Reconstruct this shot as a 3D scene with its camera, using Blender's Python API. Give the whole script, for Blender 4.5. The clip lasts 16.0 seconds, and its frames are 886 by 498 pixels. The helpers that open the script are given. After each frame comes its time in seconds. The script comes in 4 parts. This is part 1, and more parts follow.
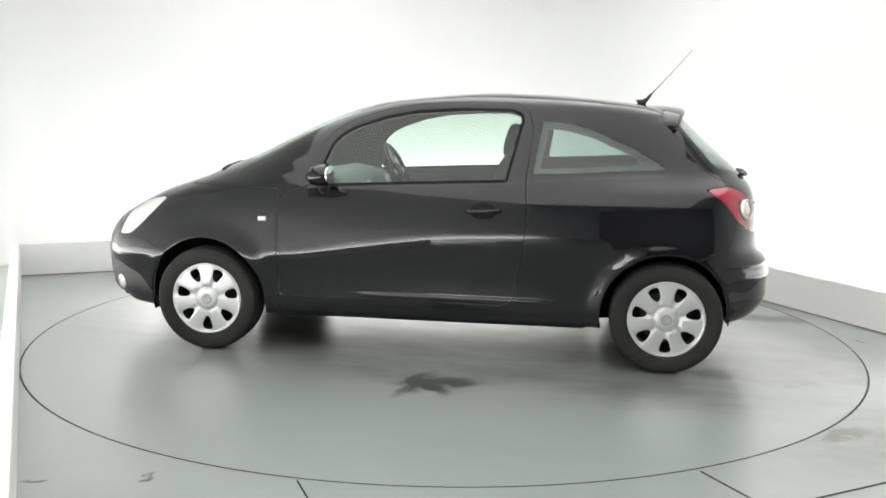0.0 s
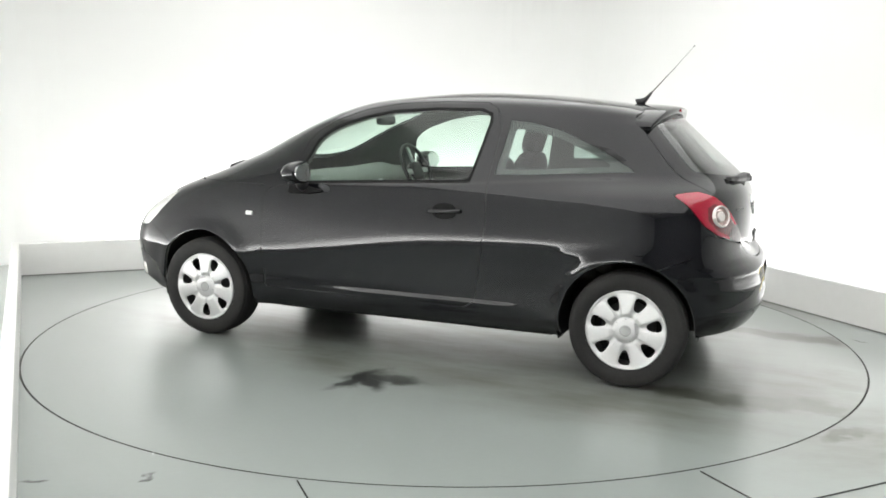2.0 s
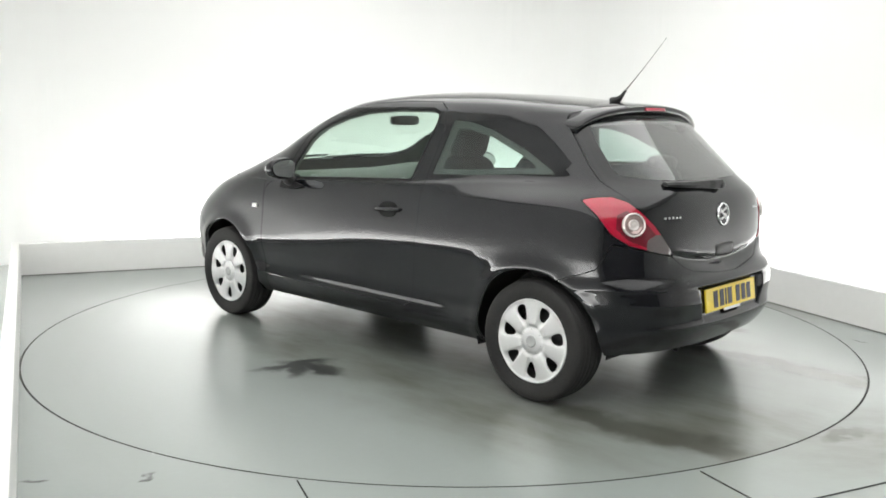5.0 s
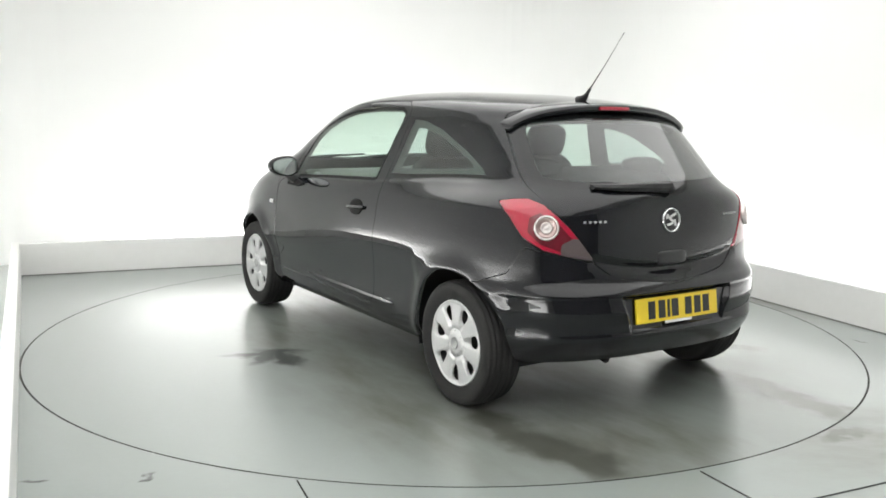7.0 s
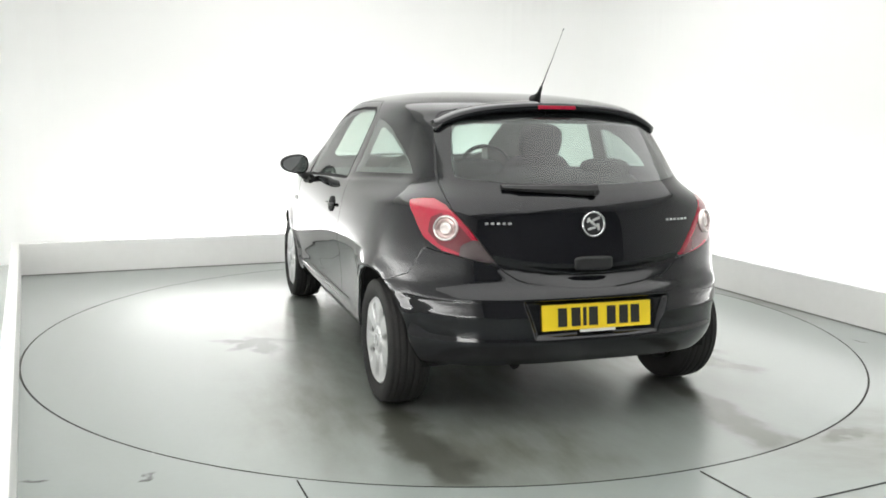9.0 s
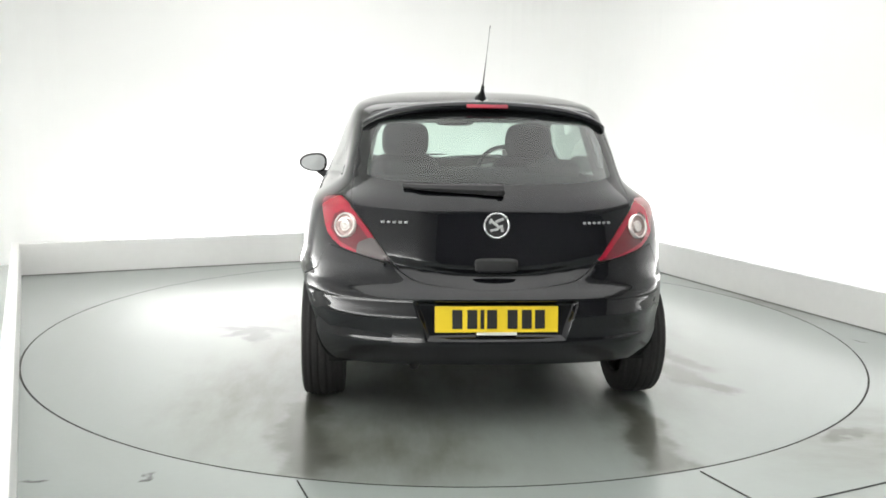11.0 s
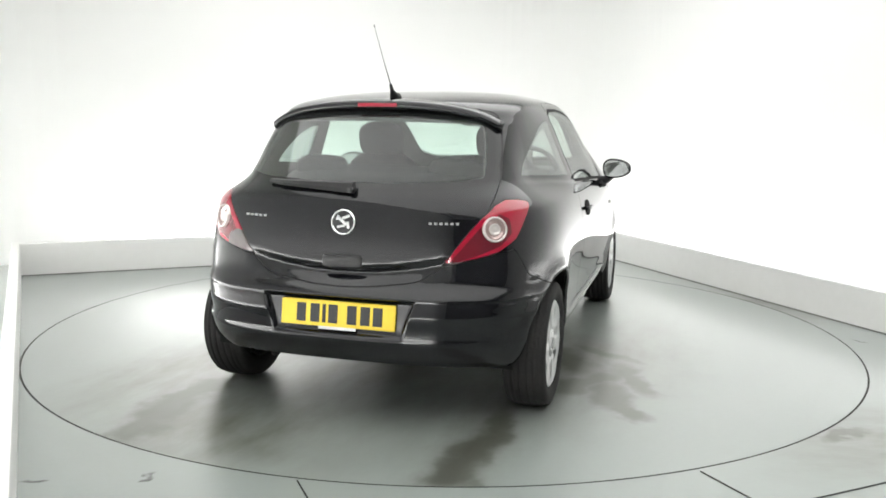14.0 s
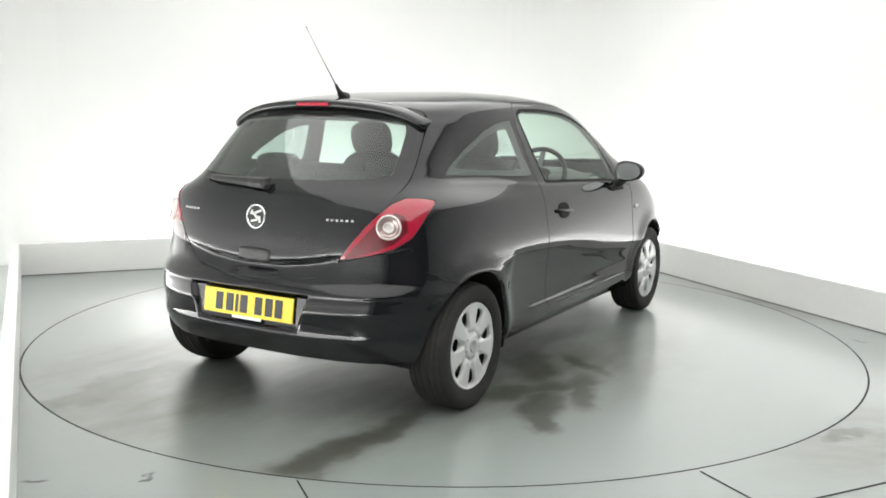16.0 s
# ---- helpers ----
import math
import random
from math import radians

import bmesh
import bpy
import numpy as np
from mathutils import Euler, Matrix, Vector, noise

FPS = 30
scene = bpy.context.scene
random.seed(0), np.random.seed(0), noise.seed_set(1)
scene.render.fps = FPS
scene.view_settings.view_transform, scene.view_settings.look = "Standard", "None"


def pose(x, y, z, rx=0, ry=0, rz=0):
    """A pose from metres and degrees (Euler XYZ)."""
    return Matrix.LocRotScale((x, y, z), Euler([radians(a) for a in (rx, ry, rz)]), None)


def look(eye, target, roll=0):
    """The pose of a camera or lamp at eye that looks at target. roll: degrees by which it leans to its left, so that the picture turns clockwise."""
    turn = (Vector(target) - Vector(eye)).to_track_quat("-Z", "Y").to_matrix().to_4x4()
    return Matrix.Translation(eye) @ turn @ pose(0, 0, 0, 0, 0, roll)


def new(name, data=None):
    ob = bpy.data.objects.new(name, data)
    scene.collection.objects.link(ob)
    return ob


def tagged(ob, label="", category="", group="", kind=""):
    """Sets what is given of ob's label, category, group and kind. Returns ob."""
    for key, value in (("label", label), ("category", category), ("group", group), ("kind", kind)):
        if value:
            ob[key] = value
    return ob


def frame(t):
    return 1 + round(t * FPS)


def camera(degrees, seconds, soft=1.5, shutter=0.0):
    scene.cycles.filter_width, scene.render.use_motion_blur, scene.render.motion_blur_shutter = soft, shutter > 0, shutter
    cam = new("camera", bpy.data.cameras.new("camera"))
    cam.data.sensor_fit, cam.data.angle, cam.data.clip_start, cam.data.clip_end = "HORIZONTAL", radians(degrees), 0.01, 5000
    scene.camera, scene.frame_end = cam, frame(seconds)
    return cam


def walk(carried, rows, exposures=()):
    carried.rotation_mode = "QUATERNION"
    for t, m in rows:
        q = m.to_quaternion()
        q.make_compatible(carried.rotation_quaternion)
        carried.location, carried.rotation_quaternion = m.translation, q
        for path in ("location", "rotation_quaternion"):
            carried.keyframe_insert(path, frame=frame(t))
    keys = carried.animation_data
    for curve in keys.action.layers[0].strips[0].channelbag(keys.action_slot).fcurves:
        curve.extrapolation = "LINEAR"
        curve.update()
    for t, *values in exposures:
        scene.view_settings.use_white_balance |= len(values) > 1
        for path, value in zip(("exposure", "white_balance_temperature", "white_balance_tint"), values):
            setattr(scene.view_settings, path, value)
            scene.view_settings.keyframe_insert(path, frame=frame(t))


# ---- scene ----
cam = camera(53.232, 16.0, soft=1.75)
EYE = Vector((0.0, -5.434, 1.331))
YAW, PITCH = radians(0.3205), radians(-8.665)
AHEAD = Vector((-math.sin(YAW) * math.cos(PITCH), math.cos(YAW) * math.cos(PITCH), math.sin(PITCH)))
STAND = look(EYE, EYE + AHEAD, 0.828)
walk(cam, [(0.0, STAND), (16.0, STAND)], exposures=[(0.0, 0.0), (16.0, 0.0)])

# the booth is a rectangle turned against the camera: along the back wall, and away from it
CORNER = Vector((-3.416, 1.515, 0.0))
E1 = Vector((0.9180, 0.3966, 0.0))
E2 = Vector((0.3966, -0.9180, 0.0))
BOOTH = Matrix.Translation(CORNER) @ Matrix(((E1.x, -E2.x, 0, 0), (E1.y, -E2.y, 0, 0), (0, 0, 1, 0), (0, 0, 0, 1)))
WIDE, DEEP, HIGH = 5.08, 10.6, 3.3     # kerb to kerb, back kerb to front wall, ceiling
KERB_H, TROUGH = 0.26, 0.75            # kerb height, and the wall's setback behind it
HUB = Vector((-0.015, 0.021, 0.0))     # the turntable's middle
TABLE_R = 2.428


def spin(t):
    """The turntable's turn in degrees at t seconds."""
    return math.degrees(3.0041 - 0.1224 * t - 0.0037 * ((t - 8) / 8) ** 2)


# ---- world and lights ----
world = bpy.data.worlds.new("booth_air")
scene.world = world
world.use_nodes = True
world.node_tree.nodes["Background"].inputs[0].default_value = (0.9, 1.0, 0.95, 1)
world.node_tree.nodes["Background"].inputs[1].default_value = 0.02


def area_lamp(name, place, target, sx, sy, power, spread=180, colour=(1.0, 0.995, 0.988)):
    lamp = bpy.data.lights.new(name, "AREA")
    lamp.shape, lamp.size, lamp.size_y, lamp.energy, lamp.color = "RECTANGLE", sx, sy, power, colour
    lamp.spread = radians(spread)
    ob = new(name, lamp)
    ob.matrix_world = look(place, target)
    return tagged(ob, "white light strip of the photo booth", "lamp", kind="structure")


def booth(x, y, z):
    """A place in the booth: x along the back kerb, y away from it towards the front, z up."""
    return CORNER + E1 * x + E2 * y + Vector((0, 0, z))


def strip_lamp(name, a, b, aim, power):
    """A long strip lamp in a trough, from a to b, looking at aim (booth places)."""
    mid = [(p + q) / 2 for p, q in zip(a, b)]
    length = (booth(*b) - booth(*a)).length
    ob = area_lamp(name, booth(*mid), booth(*aim), length, 0.16, power, 150)
    m = ob.matrix_world.copy()
    along = (booth(*b) - booth(*a)).normalized()
    back = (booth(*mid) - booth(*aim)).normalized()
    up = back.cross(along)
    ob.matrix_world = Matrix(((along.x, up.x, back.x, m[0][3]), (along.y, up.y, back.y, m[1][3]), (along.z, up.z, back.z, m[2][3]), (0, 0, 0, 1)))
    return ob


strip_lamp("strip_lamp_back", (0.9, -0.40, 0.10), (WIDE + 0.4, -0.40, 0.10), (WIDE / 2 + 0.65, -TROUGH, 0.22), 92)
strip_lamp("strip_lamp_right", (WIDE + 0.40, -0.2, 0.10), (WIDE + 0.40, 6.0, 0.10), (WIDE + TROUGH, 2.9, 0.22), 54)
strip_lamp("strip_lamp_left", (-0.40, 0.0, 0.10), (-0.40, 8.8, 0.10), (-TROUGH, 4.4, 0.22), 178)
area_lamp("ceiling_lamp", booth(WIDE / 2 - 0.2, 4.6, HIGH - 0.06), booth(WIDE / 2 - 0.199, 4.6, 0), 5.6, 9.4, 238, 172)

# ---- materials ----


def shader(name, colour=(0.5, 0.5, 0.5), rough=0.5, metal=0.0, **extra):
    mat = bpy.data.materials.new(name)
    mat.use_nodes = True
    b = mat.node_tree.nodes["Principled BSDF"]
    b.inputs["Base Color"].default_value = (*colour, 1)
    b.inputs["Roughness"].default_value, b.inputs["Metallic"].default_value = rough, metal
    for key, value in extra.items():
        b.inputs[key.replace("_", " ")].default_value = value
    return mat


def node(mat, kind, **inputs):
    n = mat.node_tree.nodes.new(kind)
    for key, value in inputs.items():
        n.inputs[key.replace("_", " ")].default_value = value
    return n


def wire(mat, a, out, b, into):
    mat.node_tree.links.new(a.outputs[out], b.inputs[into])


def vary(mat, scale, dark, light, rough=None, bump=0.0, detail=6.0, fine=12.0):
    """Two scales of noise in the base colour, the roughness and the relief."""
    b = mat.node_tree.nodes["Principled BSDF"]
    at = node(mat, "ShaderNodeTexCoord")
    big, small = node(mat, "ShaderNodeTexNoise", Scale=scale, Detail=detail), node(mat, "ShaderNodeTexNoise", Scale=scale * fine, Detail=4.0)
    for n in (big, small):
        wire(mat, at, "Object", n, "Vector")
    add = node(mat, "ShaderNodeMix")
    add.inputs[0].default_value = 0.35
    wire(mat, big, "Fac", add, 2)
    wire(mat, small, "Fac", add, 3)
    ramp = node(mat, "ShaderNodeValToRGB")
    ramp.color_ramp.elements[0].position, ramp.color_ramp.elements[0].color = 0.2, (*dark, 1)
    ramp.color_ramp.elements[1].position, ramp.color_ramp.elements[1].color = 0.8, (*light, 1)
    wire(mat, add, 0, ramp, "Fac")
    wire(mat, ramp, "Color", b, "Base Color")
    if rough:
        r = node(mat, "ShaderNodeMapRange")
        r.inputs[3].default_value, r.inputs[4].default_value = rough
        wire(mat, big, "Fac", r, 0)
        wire(mat, r, 0, b, "Roughness")
    if bump:
        bu = node(mat, "ShaderNodeBump", Strength=bump, Distance=0.004)
        wire(mat, small, "Fac", bu, "Height")
        wire(mat, bu, "Normal", b, "Normal")
    return ramp


WALL = shader("white_wall_paint", (0.8, 0.8, 0.78), 0.7)
vary(WALL, 0.35, (0.79, 0.79, 0.78), (0.81, 0.81, 0.80))
KERB = shader("white_kerb_paint", (0.74, 0.74, 0.72), 0.5)
vary(KERB, 1.3, (0.76, 0.76, 0.74), (0.84, 0.84, 0.825), (0.4, 0.6), 0.1)
CEIL = shader("ceiling_paint", (0.8, 0.8, 0.78), 0.8)
DARK_WALL = shader("grey_front_wall", (0.2, 0.2, 0.2), 0.8)
vary(DARK_WALL, 0.7, (0.17, 0.17, 0.175), (0.23, 0.23, 0.23))
FOOT_SHADE = shader("grey_foot_shade", (0.15, 0.15, 0.145), 0.8)
GAP = shader("dark_joint", (0.035, 0.035, 0.033), 0.9, Specular_IOR_Level=0.15)

PAINT = shader("black_car_paint", (0.0050, 0.0054, 0.0070), 0.3, Coat_Weight=1.0, Coat_Roughness=0.022, Coat_IOR=1.52, Specular_IOR_Level=0.0)
TRIM = shader("black_plastic", (0.012, 0.012, 0.013), 0.45)
vary(TRIM, 9, (0.009, 0.009, 0.01), (0.016, 0.016, 0.017), (0.4, 0.55), 0.1)
SEAL = shader("black_rubber", (0.006, 0.006, 0.006), 0.7, Specular_IOR_Level=0.2)
LINING = shader("grey_cabin_lining", (0.14, 0.145, 0.14), 0.85)
vary(LINING, 5, (0.12, 0.125, 0.12), (0.16, 0.165, 0.16))
INNER = shader("dark_inner_trim", (0.08, 0.083, 0.08), 0.8)
CLOTH = shader("dark_grey_seat_cloth", (0.035, 0.037, 0.038), 0.95)
vary(CLOTH, 4, (0.025, 0.027, 0.027), (0.05, 0.052, 0.052))
DASH = shader("grey_dashboard_plastic", (0.19, 0.197, 0.19), 0.6)
TYRE = shader("tyre_rubber", (0.018, 0.018, 0.018), 0.8, Specular_IOR_Level=0.3)
vary(TYRE, 7, (0.014, 0.014, 0.014), (0.034, 0.033, 0.032), (0.75, 0.95), 0.15)
SILVER = shader("silver_wheel_paint", (0.72, 0.73, 0.73), 0.25, 0.5)
vary(SILVER, 8, (0.52, 0.53, 0.53), (0.62, 0.62, 0.62), (0.285, 0.38))
BADGE_GREY = shader("dull_silver_plastic", (0.36, 0.365, 0.365), 0.4, 0.3)
DULL = shader("brake_metal", (0.05, 0.05, 0.05), 0.6, 0.4)
CHROME = shader("chrome", (0.75, 0.76, 0.76), 0.12, 1.0)
RED = shader("red_lamp_lens", (0.35, 0.005, 0.026), 0.10, Coat_Weight=1.0, Coat_Roughness=0.02)
DEEP_RED = shader("dark_red_lens", (0.13, 0.004, 0.013), 0.12, Coat_Weight=1.0)
SMOKE = shader("smoked_lens", (0.09, 0.07, 0.07), 0.12, Coat_Weight=1.0)
LENS = shader("clear_lamp_lens", (0.75, 0.75, 0.72), 0.15, 0.3, Coat_Weight=1.0)
RING = shader("clear_lens_ring", (0.72, 0.66, 0.64), 0.15, 0.4, Coat_Weight=1.0)
PALE = shader("pale_lamp_glass", (0.46, 0.34, 0.32), 0.15, 0.6, Coat_Weight=1.0)
YELLOW = shader("yellow_plate", (0.82, 0.60, 0.02), 0.4)
INK = shader("black_plate_ink", (0.012, 0.012, 0.012), 0.5)
SILVER_INK = shader("silver_plastic", (0.6, 0.6, 0.6), 0.3, 0.6)
WHITE_BOX = shader("white_plastic", (0.7, 0.7, 0.68), 0.4)


def glass(name, tint, least=0.06, fall=5.0):
    """Thin car glass: lets tinted light straight through and mirrors by Fresnel."""
    mat = bpy.data.materials.new(name)
    mat.use_nodes = True
    nt = mat.node_tree
    nt.nodes.remove(nt.nodes["Principled BSDF"])
    clear, shiny, mix, fres = node(mat, "ShaderNodeBsdfTransparent"), node(mat, "ShaderNodeBsdfGlossy"), node(mat, "ShaderNodeMixShader"), node(mat, "ShaderNodeMath")
    edge = node(mat, "ShaderNodeLayerWeight", Blend=0.5)
    power = node(mat, "ShaderNodeMath")
    power.operation, power.inputs[1].default_value = "POWER", fall
    fres.operation, fres.inputs[1].default_value, fres.inputs[2].default_value = "MULTIPLY_ADD", 0.9, least
    wire(mat, edge, "Facing", power, 0)
    wire(mat, power, 0, fres, 0)
    clear.inputs[0].default_value = (*tint, 1)
    shiny.inputs["Roughness"].default_value = 0.03
    wire(mat, fres, 0, mix, 0)
    wire(mat, clear, 0, mix, 1)
    wire(mat, shiny, 0, mix, 2)
    wire(mat, mix, 0, nt.nodes["Material Output"], 0)
    return mat


GLASS = glass("green_tinted_glass", (0.74, 0.84, 0.78))
PRIVACY = glass("dark_tinted_glass", (0.60, 0.70, 0.66), 0.045, 2.7)
QUARTER_GLASS = glass("side_tinted_glass", (0.56, 0.66, 0.62), 0.08, 2.7)
FRIT = shader("black_glass_border", (0.008, 0.009, 0.009), 0.06)

# ---- mesh helpers ----


def part(name, bm, material, parent=None, label="", smooth=False):
    me = bpy.data.meshes.new(name)
    bm.to_mesh(me)
    bm.free()
    me.materials.append(material)
    if smooth:
        me.polygons.foreach_set("use_smooth", [True] * len(me.polygons))
    ob = new(name, me)
    ob.parent = parent
    if label:
        ob["label"] = label
    return ob


def box_bm(sx, sy, sz, m=None, bevel=0.0, segments=2):
    bm = bmesh.new()
    bmesh.ops.create_cube(bm, size=1, matrix=Matrix.Diagonal((sx, sy, sz, 1)))
    if bevel:
        bmesh.ops.bevel(bm, geom=bm.edges[:], offset=bevel, segments=segments, affect="EDGES", profile=0.6)
    if m is not None:
        bmesh.ops.transform(bm, matrix=m, verts=bm.verts[:])
    return bm


def span(x0, x1, y0, y1, z0, z1, bevel=0.0, m=None):
    bm = box_bm(x1 - x0, y1 - y0, z1 - z0, Matrix.Translation(((x0 + x1) / 2, (y0 + y1) / 2, (z0 + z1) / 2)), bevel)
    if m is not None:
        bmesh.ops.transform(bm, matrix=m, verts=bm.verts[:])
    return bm


def turned_bm(profile, segments, closed=False):
    """A profile of (radius, y) turned about the y axis."""
    bm = bmesh.new()
    rings = []
    for r, y in profile:
        rings.append([bm.verts.new((r * math.cos(a), y, r * math.sin(a))) for a in np.linspace(0, 2 * math.pi, segments, endpoint=False)])
    pairs = list(zip(rings, rings[1:])) + ([(rings[-1], rings[0])] if closed else [])
    for p, q in pairs:
        for i in range(segments):
            j = (i + 1) % segments
            bm.faces.new((p[i], p[j], q[j], q[i]))
    bmesh.ops.remove_doubles(bm, verts=bm.verts[:], dist=1e-5)
    bmesh.ops.recalc_face_normals(bm, faces=bm.faces[:])
    return bm


def tube_bm(points, radii, segments=8):
    bm = bmesh.new()
    rings = []
    for k, p in enumerate(points):
        p = Vector(p)
        a, b = Vector(points[max(k - 1, 0)]), Vector(points[min(k + 1, len(points) - 1)])
        q = (b - a).to_track_quat("Z", "Y")
        r = radii[k] if isinstance(radii, (list, tuple)) else radii
        rings.append([bm.verts.new(p + q @ Vector((r * math.cos(t), r * math.sin(t), 0))) for t in np.linspace(0, 2 * math.pi, segments, endpoint=False)])
    for p, q in zip(rings, rings[1:]):
        for i in range(segments):
            bm.faces.new((p[i], p[(i + 1) % segments], q[(i + 1) % segments], q[i]))
    bm.faces.new(rings[0][::-1])
    bm.faces.new(rings[-1])
    return bm


# ---- the booth ----
def build_booth():
    b = BOOTH  # local x along the back kerb, y away from the viewer

    def slab(name, x0, x1, y0, y1, z0, z1, mat, label, category, bevel=0.0):
        ob = part(name, span(x0, x1, -y1, -y0, z0, z1, bevel), mat)
        ob.matrix_world = b
        return tagged(ob, label, category, kind="structure")

    lo, hi = -TROUGH, WIDE + TROUGH
    # one sheet of wall round three sides, with coved corners
    cove, plan = 1.2, [(lo, DEEP)]
    for cx, cy, a0 in ((lo + cove, lo + cove, 180), (hi - cove, lo + cove, 270)):
        plan += [(cx + cove * math.cos(radians(a)), cy + cove * math.sin(radians(a))) for a in np.linspace(a0, a0 + 90, 19)]
    plan.append((hi, DEEP))
    bm = bmesh.new()
    cols = []
    for k, (x, y) in enumerate(plan):
        p, q = plan[max(k - 1, 0)], plan[min(k + 1, len(plan) - 1)]
        d = Vector((q[1] - p[1], -(q[0] - p[0]))).normalized() * -0.1
        cols.append([bm.verts.new((x + ox, -(y + oy), z)) for ox, oy in ((0, 0), (-d.x, -d.y)) for z in (-0.1, HIGH)])
    for p, q in zip(cols, cols[1:]):
        for i0, i1 in ((0, 1), (1, 3), (3, 2), (2, 0)):
            bm.faces.new((p[i0], p[i1], q[i1], q[i0]))
    for c in (cols[0], cols[-1]):
        bm.faces.new((c[0], c[1], c[3], c[2]))
    bmesh.ops.recalc_face_normals(bm, faces=bm.faces[:])
    wall = part("wall_back", bm, WALL, smooth=False)
    wall.matrix_world = b
    tagged(wall, "smooth white booth wall with coved corners, lit from below", "wall", kind="structure")
    slab("wall_front", lo - 0.1, hi + 0.1, DEEP, DEEP + 0.1, -0.1, HIGH, DARK_WALL, "plain grey wall behind the camera", "wall")
    slab("ceiling", lo - 0.1, hi + 0.1, lo - 0.1, DEEP + 0.1, HIGH, HIGH + 0.1, CEIL, "plain white booth ceiling", "ceiling")
    slab("kerb_back", -0.06, WIDE + 0.06, -0.06, 0.0, -0.05, KERB_H, KERB, "low white painted kerb along the back wall", "kerb", 0.006)
    slab("kerb_right", WIDE, WIDE + 0.06, 0.0, 7.4, -0.05, KERB_H, KERB, "low white painted kerb beside the turntable", "kerb", 0.006)
    kerb = slab("kerb_left", -0.06, 0.0, 0.0, 5.7, -0.05, KERB_H, KERB, "low white painted kerb beside the turntable", "kerb", 0.006)
    kerb.matrix_world = Matrix.Translation(CORNER) @ Matrix.Rotation(math.atan2(0.430, 0.903), 4, "Z")
    # dark strips stand in for the soft shade where kerb meets floor
    slab("kerb_foot_shade_back", 0.0, WIDE, 0.0, 0.012, -0.01, 0.006, FOOT_SHADE, "dark strip in place of the soft shade at the foot of the kerb", "joint")
    slab("kerb_foot_shade_right", WIDE - 0.012, WIDE, 0.012, 7.4, -0.01, 0.006, FOOT_SHADE, "dark strip in place of the soft shade at the foot of the kerb", "joint")
    # ground with a round hole for the turntable
    bm = bmesh.new()
    n = 192
    inner = [bm.verts.new(HUB + Vector((math.cos(a), math.sin(a), 0)) * (TABLE_R + 0.004)) for a in np.linspace(0, 2 * math.pi, n, endpoint=False)]
    low = [bm.verts.new(v.co - Vector((0, 0, 0.08))) for v in inner]
    outer = [bm.verts.new(HUB + Vector((math.cos(a), math.sin(a), 0)) * 14) for a in np.linspace(0, 2 * math.pi, n, endpoint=False)]
    for i in range(n):
        j = (i + 1) % n
        bm.faces.new((inner[i], outer[i], outer[j], inner[j]))
        bm.faces.new((inner[j], low[j], low[i], inner[i]))
    bm.faces.new(low)
    tagged(part("floor", bm, FLOOR), "grey-green painted concrete floor with a dull shine", "floor", kind="structure")


def blot_mask(mat, at, warp, cx, cy, sx, sy, turn, edge=0.5):
    """A ragged ellipse on the ground, 1 inside and 0 outside."""
    add = node(mat, "ShaderNodeVectorMath")
    wire(mat, at, "Object", add, 0)
    wire(mat, warp, 0, add, 1)
    place = node(mat, "ShaderNodeMapping")
    place.vector_type = "TEXTURE"
    place.inputs["Location"].default_value = (cx, cy, 0)
    place.inputs["Rotation"].default_value = (0, 0, radians(turn))
    place.inputs["Scale"].default_value = (sx, sy, 1)
    wire(mat, add, 0, place, "Vector")
    size = node(mat, "ShaderNodeVectorMath")
    size.operation = "LENGTH"
    wire(mat, place, 0, size, 0)
    ramp = node(mat, "ShaderNodeMapRange")
    ramp.interpolation_type = "SMOOTHSTEP"
    ramp.inputs[1].default_value, ramp.inputs[2].default_value = 1 - edge, 1 + edge
    ramp.inputs[3].default_value, ramp.inputs[4].default_value = 1, 0
    wire(mat, size, "Value", ramp, 0)
    return ramp


def union(mat, masks):
    out = masks[0]
    for m in masks[1:]:
        top = node(mat, "ShaderNodeMath")
        top.operation = "MAXIMUM"
        wire(mat, out, 0, top, 0)
        wire(mat, m, 0, top, 1)
        out = top
    return out


